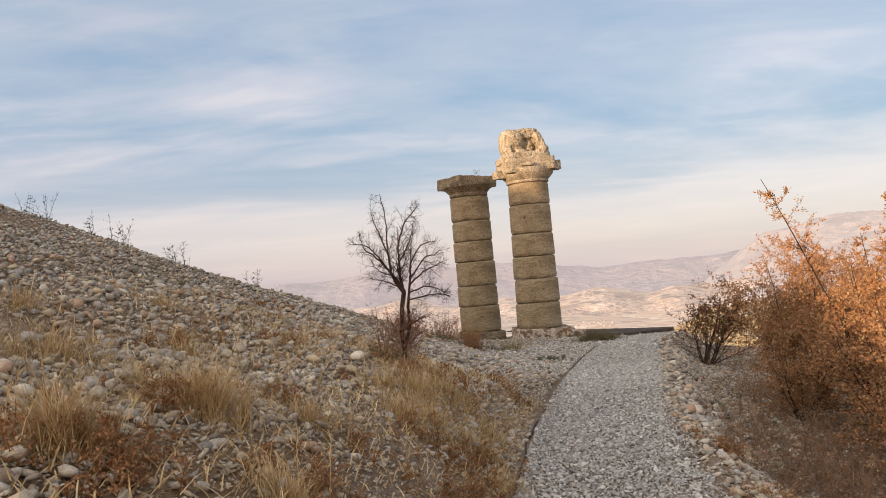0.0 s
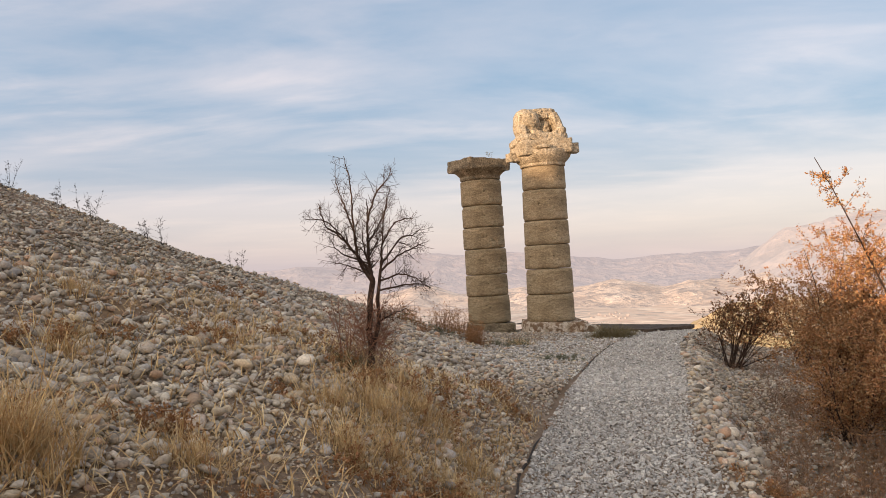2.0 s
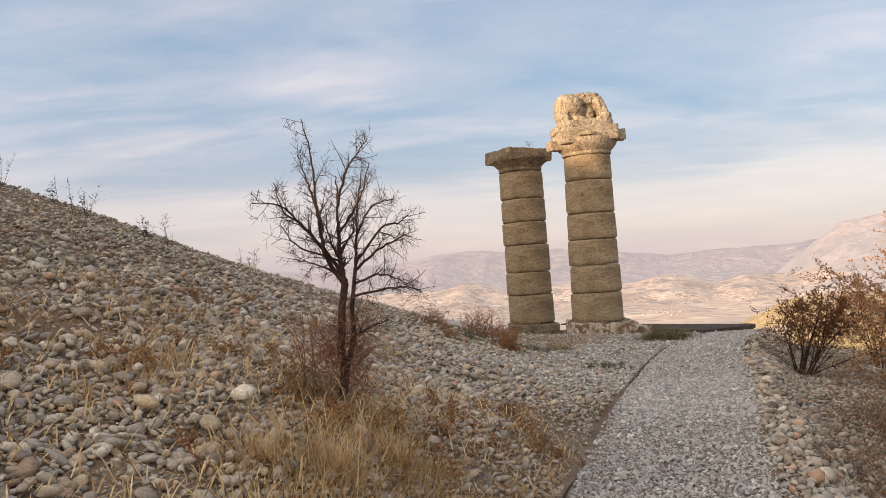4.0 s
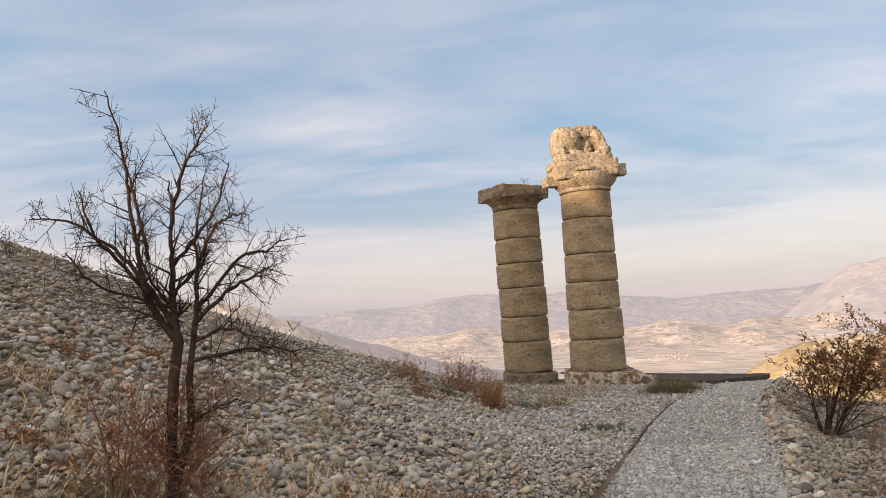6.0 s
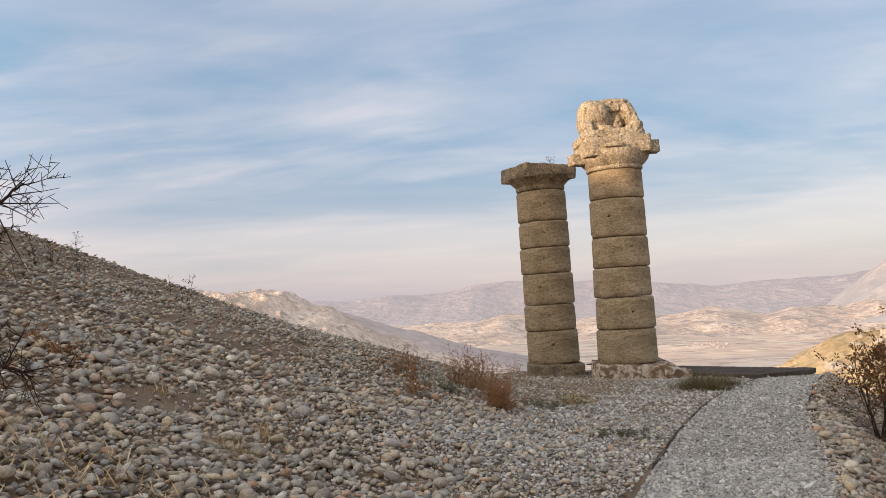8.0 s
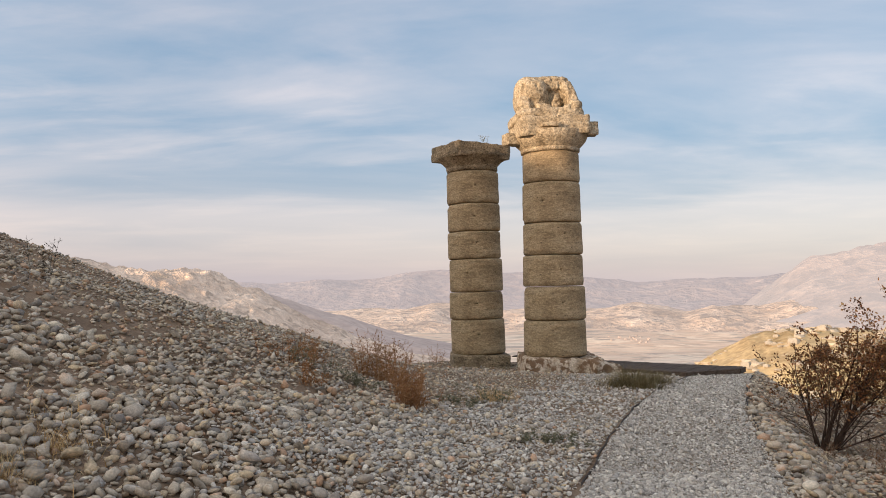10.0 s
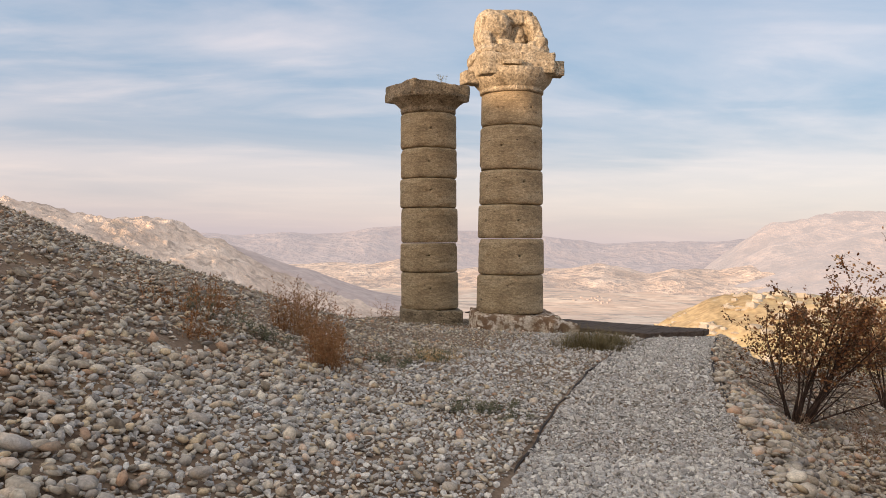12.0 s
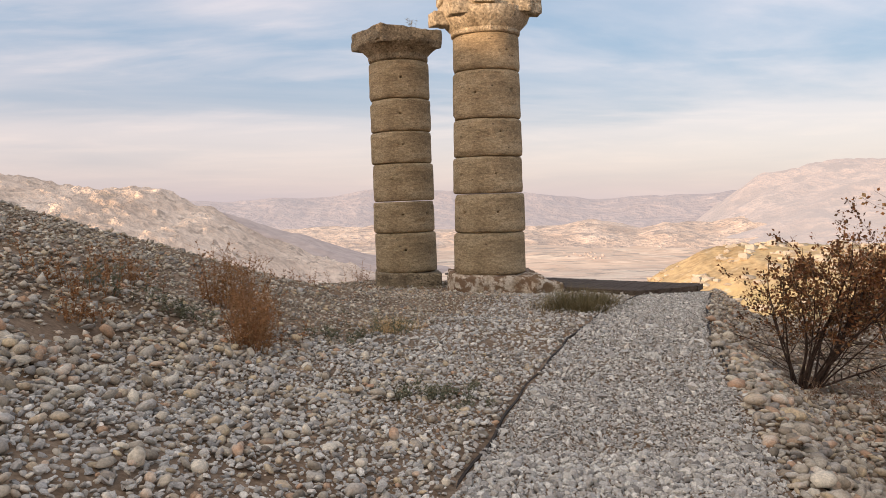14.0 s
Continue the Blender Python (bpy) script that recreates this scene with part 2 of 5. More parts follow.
M_SPURL = material("limestone_hillside", [(0.25, 0.185, 0.135), (0.46, 0.355, 0.27), (0.56, 0.46, 0.37)], 0.014, 0.13, 0.95, 1.0, "World", haze_glow=(HAZE_PINK, 0.19), dist=14, spots=((0.17, 0.14, 0.105), 0.07, 0.55, 0.63))
# ridge and far range emit a mauve haze tone over their own colour
M_DARKR = material("dark_scrub_ridge", [(0.12, 0.10, 0.09), (0.26, 0.21, 0.18)], 0.006, 0.05, 0.95, 0.5, "World", haze_glow=((0.62, 0.54, 0.54), 0.26), dist=8)
M_FARR = material("far_mountain_range", [(0.10, 0.085, 0.08), (0.19, 0.16, 0.145)], 0.003, 0.02, 0.95, 1.0, "World", haze_glow=((0.66, 0.605, 0.625), 0.395), dist=60, spots=((0.09, 0.085, 0.085), 0.006, 0.50, 0.62))
# hill colours plus emitted pink haze
M_MIDR = material("mid_valley_hills", [(0.17, 0.12, 0.085), (0.36, 0.27, 0.20), (0.46, 0.37, 0.29)], 0.008, 0.05, 0.95, 1.0, "World", haze_glow=(HAZE_PINK, 0.31), dist=40, spots=((0.11, 0.09, 0.075), 0.020, 0.53, 0.60))
# dark base; the pale look comes mostly from haze put in as emission
M_BIGM = material("sunlit_mountain", [(0.045, 0.036, 0.032), (0.105, 0.082, 0.070), (0.15, 0.12, 0.10)], 0.005, 0.03, 0.95, 1.0, "World", haze_glow=((0.75, 0.665, 0.63), 0.50), dist=50, spots=((0.045, 0.04, 0.038), 0.011, 0.50, 0.60))
M_GOLD = material("golden_dry_hillside", [(0.30, 0.215, 0.11), (0.44, 0.335, 0.19), (0.36, 0.29, 0.15)], 0.06, 0.7, 0.95, 0.6, "World", spots=((0.45, 0.40, 0.32), 0.35, 0.60, 0.70), dist=0.5)
M_PALER = material("pale_field_rock", [(0.34, 0.29, 0.22), (0.46, 0.41, 0.33)], 1, 8, 0.95, 0.4, "World", vary="island")
# wall colour with valley haze added as emission; the houses hold no lamps
M_WHITE = material("whitewashed_wall", [(0.22, 0.17, 0.14), (0.36, 0.30, 0.26)], 0.05, 0.4, 0.9, 0.0, "World", haze_glow=(HAZE_PINK, 0.22))

# ---- numeric helpers ----
RNG = np.random.default_rng(7)


def hashed(ix, iy, seed):
    h = (ix.astype(np.int64) * 374761393 + iy.astype(np.int64) * 668265263 + seed * 974711) & 0x7FFFFFFF
    h = ((h ^ (h >> 13)) * 1274126177) & 0x7FFFFFFF
    return ((h ^ (h >> 16)) & 0xFFFF) / 65535.0


def vnoise(x, y, seed=0):
    x, y = np.asarray(x, float), np.asarray(y, float)
    ix, iy = np.floor(x), np.floor(y)
    fx, fy = x - ix, y - iy
    fx, fy = fx * fx * (3 - 2 * fx), fy * fy * (3 - 2 * fy)
    a, b = hashed(ix, iy, seed), hashed(ix + 1, iy, seed)
    c, d = hashed(ix, iy + 1, seed), hashed(ix + 1, iy + 1, seed)
    return (a * (1 - fx) + b * fx) * (1 - fy) + (c * (1 - fx) + d * fx) * fy


def fbm(x, y, octaves=5, seed=0):
    s, amp, tot = 0.0, 1.0, 0.0
    for k in range(octaves):
        s = s + amp * vnoise(x * 2 ** k + 17.3 * k, y * 2 ** k - 9.1 * k, seed + k)
        tot += amp
        amp *= 0.5
    return s / tot - 0.5


def ridged(x, y, octaves=5, seed=0):
    s, amp, tot = 0.0, 1.0, 0.0
    for k in range(octaves):
        s = s + amp * (1 - np.abs(2 * vnoise(x * 2 ** k + 5.7 * k, y * 2 ** k + 3.3 * k, seed + k) - 1))
        tot += amp
        amp *= 0.5
    return s / tot


YS = np.arange(-30, 60, 0.25)


def eased(ys, xs, width=9):
    v = np.interp(YS, ys, xs)
    lo, hi = ys[0], ys[-1]
    v = np.where(YS < lo, xs[0] + (YS - lo) * (xs[1] - xs[0]) / (ys[1] - lo), v)
    v = np.where(YS > hi, xs[-1] + (YS - hi) * (xs[-1] - xs[-2]) / (hi - ys[-2]), v)
    pad = np.pad(v, width, mode="edge")
    return np.convolve(pad, np.ones(2 * width + 1) / (2 * width + 1), "valid")


XL = eased([-8, 0, 3, 6, 7.7, 10.2, 12.2, 14.8, 17.7, 20.8, 23.5, 26.7], [-1.0, -0.45, -0.05, 0.41, 0.67, 1.13, 1.56, 2.2, 2.93, 3.9, 4.8, 6.07], 5)
XR = eased([-8, 0, 3, 5.7, 7.3, 10, 12.8, 15, 17, 20, 22.5, 25.3, 28.4], [0.75, 1.25, 1.6, 1.93, 2.13, 2.68, 3.42, 4.02, 4.50, 5.3, 6.1, 7.1, 8.2], 5)
ZB = eased([-8, 0, 3, 6, 9, 14, 15.5, 20, 22, 25, 28, 32], [0.04, 0.02, 0, -0.05, -0.13, -0.25, -0.28, -0.37, -0.45, -0.62, -0.80, -1.02], 5)


def left_x(y):
    return np.interp(y, YS, XL)


def right_x(y):
    return np.interp(y, YS, XR)


def base_z(y):
    y = np.asarray(y, float)
    z = np.interp(y, YS, ZB)
    far = np.clip(y - 33.0, 0, None)
    return np.where(y > 32, -1.02, z) - 0.30 * far * far / (far + 4.0)


def bell(x, y, cx, cy, sx, sy):
    return np.exp(-(((x - cx) / sx) ** 2 + ((y - cy) / sy) ** 2))


def smooth01(v):
    v = np.clip(v, 0, 1)
    return v * v * (3 - 2 * v)


HILL = (-38.258, 12.442, 39.912, 0.361, 0.568)


def ground_z(x, y):
    """Height of the ground: tumulus on one side, level path, bank falling away on the other side."""
    x, y = np.asarray(x, float), np.asarray(y, float)
    cx, cy, radius, slope, soft = HILL
    r = np.hypot(x - cx, y - cy)
    r = np.sqrt(r * r + 4.0)
    d = (radius - r) / soft
    sp = np.where(d > 20, d, np.log1p(np.exp(np.minimum(d, 20)))) * soft
    z = base_z(y) + slope * sp
    z = z - 0.00935 * np.clip(y - 25, 0, 30) * np.clip(-x, 0, 12)
    z = z + 0.24 * bell(x, y, -1.4, 25.5, 3.0, 3.6) + 0.14 * bell(x, y, -8.5, 18, 3.5, 4) - 0.10 * bell(x, y, 0.4, 16.3, 1.2, 2.2) - 0.20 * bell(x, y, -5.8, 19.3, 2.2, 2.4)
    z = z + 0.16 * bell(x, y, -1.6, 3.6, 1.4, 2.2) + 0.22 * bell(x, y, -0.7, 8.2, 1.0, 1.4)
    hill = smooth01((left_x(y) - 0.1 - x) / 1.2)
    z = z + hill * (0.20 * fbm(x * 0.35, y * 0.35, 3, 3) + 0.08 * fbm(x * 1.6, y * 1.6, 3, 9))
    # the bank beyond the path
    e = x - right_x(y)
    ep = np.clip(e, 0, None)
    drop = 0.58 * smooth01((ep - 0.05) / 1.1) + 0.10 * np.clip(ep - 0.8, 0, None) + 0.22 * np.clip(ep - 7, 0, None)
    bank = smooth01((e - 0.3) / 1.5)
    z = z - drop + bank * 0.22 * fbm(x * 0.6, y * 0.6, 4, 21)
    z = z - 0.45 * np.clip(y - 28.9 - 0.5 * np.clip(8 - x, 0, 3), 0, 30) * smooth01((x - 5.5) / 2.0)
    # the path bed itself
    verge = np.interp(y, [8, 12.5], [0.9, 0.12])
    inside = smooth01((x - left_x(y) + verge) / (verge + 0.1)) * smooth01((right_x(y) + 0.10 - x) / 0.2) * smooth01((30 - y) / 1.0)
    z = z * (1 - inside) + (base_z(y) + 0.012 * fbm(x * 3, y * 3, 2, 5)) * inside
    return z


def gz(x, y):
    return float(ground_z(np.array([x]), np.array([y]))[0])


def raw_mesh(name, verts, faces, mat, smooth=True):
    """A mesh from arrays; faces all have the same number of corners."""
    verts, faces = np.asarray(verts, np.float32), np.asarray(faces, np.int32)
    me = bpy.data.meshes.new(name)
    me.vertices.add(len(verts))
    me.vertices.foreach_set("co", verts.ravel())
    k = faces.shape[1]
    me.loops.add(faces.size)
    me.loops.foreach_set("vertex_index", faces.ravel())
    me.polygons.add(len(faces))
    me.polygons.foreach_set("loop_start", np.arange(0, faces.size, k, dtype=np.int32))
    me.polygons.foreach_set("use_smooth", np.full(len(faces), smooth, dtype=bool))
    me.update(calc_edges=True)
    me.materials.append(mat)
    return me


def grid_faces(nu, nv):
    i = np.arange((nu - 1) * (nv - 1))
    a = (i // (nv - 1)) * nv + i % (nv - 1)
    return np.stack([a, a + nv, a + nv + 1, a + 1], 1)


def part(name, bm, mat, parent=None, label="", smooth=True):
    me = bpy.data.meshes.new(name)
    bm.to_mesh(me)
    bm.free()
    me.materials.append(mat)
    if smooth:
        me.polygons.foreach_set("use_smooth", np.full(len(me.polygons), True))
    ob = new(name, me)
    ob.parent = parent
    if label:
        tagged(ob, label)
    return ob


def piece(name, me, parent, m=None, label=""):
    ob = new(name, me)
    ob.parent = parent
    if m is not None:
        ob.matrix_basis = m
    if label:
        tagged(ob, label)
    return ob


# ---- the ground and the distance ----


def build_ground():
    u = np.linspace(-1, 1, 250)
    v = np.linspace(0, 1, 290)
    xs = 2.0 + 10 * u + 420 * np.sign(u) * np.abs(u) ** 4.5
    ys = -26 + 62 * v + 520 * v ** 6 - 260 * (1 - v) ** 8
    X, Y = np.meshgrid(xs, ys, indexing="ij")
    Z = ground_z(X, Y)
    far = np.hypot(X - 2, Y - 14)
    Z = Z - 0.16 * np.clip(far - 60, 0, None) * smooth01((far - 60) / 60) * (np.hypot(X + 38, Y - 12) > 42) + 3 * fbm(X * 0.02, Y * 0.02, 4, 2) * smooth01((far - 50) / 60)
    Z = np.maximum(Z, -134 + 4 * fbm(X * 0.01, Y * 0.01, 3, 4))
    me = raw_mesh("ground", np.stack([X, Y, Z], -1).reshape(-1, 3), grid_faces(len(xs), len(ys)), M_SOIL)
    ob = new("ground", me)
    return tagged(ob, "stony soil of the tumulus, path verge and hillside", "ground", kind="structure")


def polar(name, mat, az0, az1, na, rs, heights, label):
    az = np.radians(np.linspace(az0, az1, na))
    A, R = np.meshgrid(az, rs, indexing="ij")
    X, Y = 2 + R * np.sin(A), 8 + R * np.cos(A)
    Z = heights(np.degrees(A), R, X, Y)
    ob = new(name, raw_mesh(name, np.stack([X, Y, Z], -1).reshape(-1, 3), grid_faces(na, len(rs)), mat))
    return tagged(ob, label, "backdrop", kind="structure")


FLOOR = -132.0


def mountain(name, mat, az, el, dist, thick, rough, grain, seed, label, na=260, nr=70, floor=FLOOR, crag=0.0, az0=-62, az1=62):
    rs = dist + thick * np.linspace(-1, 0.6, nr)

    def heights(A, R, X, Y):
        crest = 1.4 + dist * np.tan(np.radians(np.interp(A, az, el)))
        k = np.clip((R - dist) / thick, -1, 1)
        shape = np.where(k < 0, smooth01(1 + k) ** 0.9, smooth01(1 - k * 1.4))
        rise = np.maximum(crest - floor + 14, 1)
        n = ridged(X / grain, Y / grain, 6, seed) - 0.55
        z = floor - 14 + rise * shape + rough * n * smooth01((1 - np.abs(k)) * 1.6) * np.clip(rise / 140, 0.05, 1.3)
        if crag:
            z = z + crag * fbm(X / (grain * 0.12), Y / (grain * 0.12), 3, seed + 40) * smooth01((shape - 0.5) * 3)
        return z

    return polar(name, mat, az0, az1, na, rs, heights, label)


def build_distance():
    def fields(A, R, X, Y):
        z = FLOOR + 26 * fbm(X / 260, Y / 260, 5, 11)
        return z + np.clip((R - 1500) / 2500, 0, 1) * 22

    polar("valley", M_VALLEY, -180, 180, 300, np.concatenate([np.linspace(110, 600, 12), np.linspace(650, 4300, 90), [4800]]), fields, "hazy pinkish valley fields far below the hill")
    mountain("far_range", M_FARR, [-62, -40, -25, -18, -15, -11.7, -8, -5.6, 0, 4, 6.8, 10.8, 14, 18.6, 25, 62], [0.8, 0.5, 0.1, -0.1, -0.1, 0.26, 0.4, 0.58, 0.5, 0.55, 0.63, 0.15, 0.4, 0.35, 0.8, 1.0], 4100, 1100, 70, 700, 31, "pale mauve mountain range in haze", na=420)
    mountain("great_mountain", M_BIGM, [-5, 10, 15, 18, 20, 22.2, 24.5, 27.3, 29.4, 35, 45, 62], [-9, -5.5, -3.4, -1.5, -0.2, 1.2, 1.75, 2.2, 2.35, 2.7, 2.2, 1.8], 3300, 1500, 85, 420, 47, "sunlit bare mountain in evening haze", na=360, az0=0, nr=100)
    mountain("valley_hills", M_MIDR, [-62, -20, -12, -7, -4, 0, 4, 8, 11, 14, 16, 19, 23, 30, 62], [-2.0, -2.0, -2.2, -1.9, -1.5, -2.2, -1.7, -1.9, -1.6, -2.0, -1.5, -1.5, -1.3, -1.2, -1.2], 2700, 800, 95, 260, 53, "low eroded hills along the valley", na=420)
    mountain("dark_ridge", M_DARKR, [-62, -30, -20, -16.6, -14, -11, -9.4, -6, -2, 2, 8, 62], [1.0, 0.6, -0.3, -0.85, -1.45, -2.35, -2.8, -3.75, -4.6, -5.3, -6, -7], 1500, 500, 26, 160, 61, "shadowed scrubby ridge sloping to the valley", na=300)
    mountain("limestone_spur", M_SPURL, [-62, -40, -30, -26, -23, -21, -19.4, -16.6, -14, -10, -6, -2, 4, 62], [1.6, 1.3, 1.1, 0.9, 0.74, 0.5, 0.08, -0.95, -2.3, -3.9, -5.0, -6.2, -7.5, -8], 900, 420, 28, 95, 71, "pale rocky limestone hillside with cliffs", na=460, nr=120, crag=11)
    mountain("golden_spur", M_GOLD, [-5, 8, 11, 13, 14.5, 16, 17.9, 19, 20.5, 23, 25.8, 32, 45, 62], [-16, -10, -8.0, -6.6, -5.8, -4.85, -3.85, -3.5, -3.2, -3.1, -2.95, -2.7, -2.5, -2.3], 170, 120, 4, 26, 83, "golden dry-grass spur strewn with pale rocks", na=300, nr=110, floor=-46, az0=0, az1=75, crag=1.5)


# ---- stones ----


def oct_ball():
    v = [Vector(p) for p in ((1, 0, 0), (-1, 0, 0), (0, 1, 0), (0, -1, 0), (0, 0, 1), (0, 0, -1))]
    f = [(0, 2, 4), (2, 1, 4), (1, 3, 4), (3, 0, 4), (2, 0, 5), (1, 2, 5), (3, 1, 5), (0, 3, 5)]
    mid, tris = {}, []

    def m(a, b):
        key = (min(a, b), max(a, b))
        if key not in mid:
            mid[key] = len(v)
            v.append(((v[a] + v[b]) / 2).normalized())
        return mid[key]

    for a, b, c in f:
        ab, bc, ca = m(a, b), m(b, c), m(c, a)
        tris += [(a, ab, ca), (ab, b, bc), (ca, bc, c), (ab, bc, ca)]
    return np.array([tuple(p) for p in v]), np.array(tris)


OCT_V, OCT_F = oct_ball()


def ico_ball():
    bm = bmesh.new()
    bmesh.ops.create_icosphere(bm, subdivisions=1, radius=1)
    bm.verts.index_update()
    v = np.array([tuple(p.co) for p in bm.verts])
    f = np.array([[p.index for p in q.verts] for q in bm.faces])
    bm.free()
    return v, f


ICO_V, ICO_F = ico_ball()
CHIP_V, CHIP_F = OCT_V[:6], np.array([(0, 2, 4), (2, 1, 4), (1, 3, 4), (3, 0, 4), (2, 0, 5), (1, 2, 5), (3, 1, 5), (0, 3, 5)])
BALLS = {"round": (OCT_V, OCT_F), "light": (ICO_V, ICO_F), "chip": (CHIP_V, CHIP_F)}


def stone_shapes(count, lumps, seed, angular=0.0, ball=OCT_V):
    rng = np.random.default_rng(seed)
    shapes = []
    for _ in range(count):
        k = rng.normal(size=(4, 3))
        p = ball.copy()
        p = np.sign(p) * np.abs(p) ** (0.86 - 0.2 * angular)
        for w in k:
            p = p * (1 + lumps * np.sin(p @ w * 1.7 + rng.uniform(0, 6)))[:, None]
        p = p + rng.normal(size=p.shape) * angular * 0.12
        shapes.append(p)
    return shapes


def stones_mesh(name, xy, size, mat, seed, lumps=0.10, angular=0.0, flat=(0.32, 0.66), sink=0.25, ball_kind="round", tilt=0.42, smooth=True, pile=0.0):
    rng = np.random.default_rng(seed)
    ball, tris = BALLS[ball_kind]
    shapes = np.array(stone_shapes(24, lumps, seed, angular, ball))
    n = len(xy)
    pick = rng.integers(0, len(shapes), n)
    a = size * rng.uniform(0.85, 1.35, n)
    b = size * rng.uniform(0.65, 1.05, n)
    c = size * rng.uniform(flat[0], flat[1], n)
    P = shapes[pick] * np.stack([a, b, c], 1)[:, None, :] * 0.5
    tx, ty, yaw = rng.normal(0, tilt, n), rng.normal(0, tilt, n), rng.uniform(0, 6.283, n)
    cx, sx, cy, sy, cz, sz = np.cos(tx), np.sin(tx), np.cos(ty), np.sin(ty), np.cos(yaw), np.sin(yaw)
    x, y, z = P[..., 0], P[..., 1], P[..., 2]
    x, y = x * cz[:, None] - y * sz[:, None], x * sz[:, None] + y * cz[:, None]
    y, z = y * cx[:, None] - z * sx[:, None], y * sx[:, None] + z * cx[:, None]
    x, z = x * cy[:, None] + z * sy[:, None], -x * sy[:, None] + z * cy[:, None]
    g = ground_z(xy[:, 0], xy[:, 1]) + pile * size * rng.uniform(0, 1, n) ** 2
    V = np.stack([x + xy[:, :1], y + xy[:, 1:2], z + (g + c * (0.5 - sink))[:, None]], -1)
    F = tris[None] + (np.arange(n) * len(ball))[:, None, None]
    return raw_mesh(name, V.reshape(-1, 3), F.reshape(-1, 3), mat, smooth)


def jittered(x0, x1, y0, y1, cell, rng):
    gx, gy = np.meshgrid(np.arange(x0, x1, cell), np.arange(y0, y1, cell), indexing="ij")
    p = np.stack([gx.ravel(), gy.ravel()], 1)
    return p + rng.uniform(-0.48, 0.48, p.shape) * cell


def build_stones(ground):
    rng = np.random.default_rng(11)

    def stuff(name, xy, size, mat, seed, label, **kw):
        ob = new(name, stones_mesh(name, xy, size, mat, seed, **kw))
        ob.parent = ground
        tagged(ob, label, kind="stuff")

    # tumulus, near strip beside the path, then higher up, then over towards the crest
    def mound(near, far, y0, y1, cell):
        p = jittered(-14, 6, y0, y1, cell, rng)
        o = left_x(p[:, 1]) - p[:, 0]
        return p[(o > near) & (o < far)]

    p = np.concatenate([mound(0.03, 2.9, 3.0, 19, 0.040), mound(0.03, 4.5, 19, 31, 0.066)])
    bare = fbm(p[:, 0] * 0.55, p[:, 1] * 0.55, 3, 77) + 0.35 * bell(p[:, 0], p[:, 1], -0.2, 4.5, 1.0, 1.6) + 0.25 * bell(p[:, 0], p[:, 1], -1.2, 4.0, 0.9, 0.7)
    keep = (bare < 0.12) | (p[:, 1] > 11) | (rng.uniform(size=len(p)) < 0.62)
    p = p[keep]
    size = 0.040 * np.exp(rng.normal(0, 0.44, len(p)))
    edge = left_x(p[:, 1]) - p[:, 0]
    size *= np.where(edge < 1.0, 0.82, 1.0) * np.where((bare[keep] > 0.06) & (p[:, 1] < 11), 0.66, 1.0) * np.where(p[:, 1] > 22, 0.95, 1.0)
    size = np.clip(size, 0.016, 0.115)
    edge = left_x(p[:, 1]) - p[:, 0]
    fine = (p[:, 1] > 11.5) & (rng.uniform(size=len(p)) < 0.78 * smooth01((p[:, 1] - 11.5) / 3) * smooth01((3.0 - edge) / 1.4))
    stuff("verge_gravel", p[fine], np.clip(size[fine] * 0.86, 0.016, 0.05) * np.where(p[fine, 1] > 19, 1.25, 1.0), M_GRAV, 25, "grey gravel between the path and the columns", angular=0.6, lumps=0.08, ball_kind="light", smooth=False, pile=0.5)
    p, size = p[~fine], size[~fine]
    close = (left_x(p[:, 1]) - p[:, 0] < 1.9) & (p[:, 1] < 16)
    stuff("pebbles", p[close], size[close], M_PEB, 5, "loose rounded grey and tan river pebbles", angular=0.12, lumps=0.08, pile=0.6, flat=(0.34, 0.7))
    beyond = p[:, 1] > 18.5
    for pick, ball in ((~close & ~beyond, "light"), (beyond, "chip")):
        stuff("upper_pebbles", p[pick], size[pick], M_PEB, 15, "loose rounded grey and tan river pebbles", angular=0.4, pile=0.5, ball_kind=ball, flat=(0.34, 0.66))
    # grit between the stones where the soil shows
    g = jittered(-3.6, 1.2, 3.2, 9.5, 0.046, rng)
    g = g[(left_x(g[:, 1]) - g[:, 0] > 0.05) & (left_x(g[:, 1]) - g[:, 0] < 3.2)]
    stuff("soil_grit", g, 0.018 * np.exp(rng.normal(0, 0.4, len(g))), M_PEB, 35, "fine grit and chips on the bare soil", angular=0.8, ball_kind="chip", smooth=False, sink=0.2)
    q = jittered(-7, 3, -3, 3, 0.18, rng)
    q = q[q[:, 0] < left_x(q[:, 1]) - 0.05]
    stuff("rear_pebbles", q, np.full(len(q), 0.12), M_PEB, 16, "pebbles beside the start of the path", angular=0.5, ball_kind="light")
    p = np.concatenate([mound(2.9, 8.5, 2.0, 19, 0.062), mound(4.5, 8.5, 19, 24, 0.085), mound(4.5, 9.5, 24, 33, 0.12), mound(8.5, 14, 8, 30, 0.12)])
    p = p[(fbm(p[:, 0] * 0.5, p[:, 1] * 0.5, 3, 78) < 0.2) | (rng.uniform(size=len(p)) < 0.4)]
    size = np.clip(0.048 * np.exp(rng.normal(0, 0.44, len(p))), 0.03, 0.12)
    high = (left_x(p[:, 1]) - p[:, 0] > 5.0) | (p[:, 1] > 15)
    for pick, ball in ((high, "chip"), (~high, "light")):
        stuff("slope_pebbles", p[pick], size[pick] * (1.12 if ball == "chip" else 1.0), M_PEB, 6, "grey river stones covering the tumulus slope", ball_kind=ball, angular=0.5, pile=0.5, flat=(0.3, 0.6))
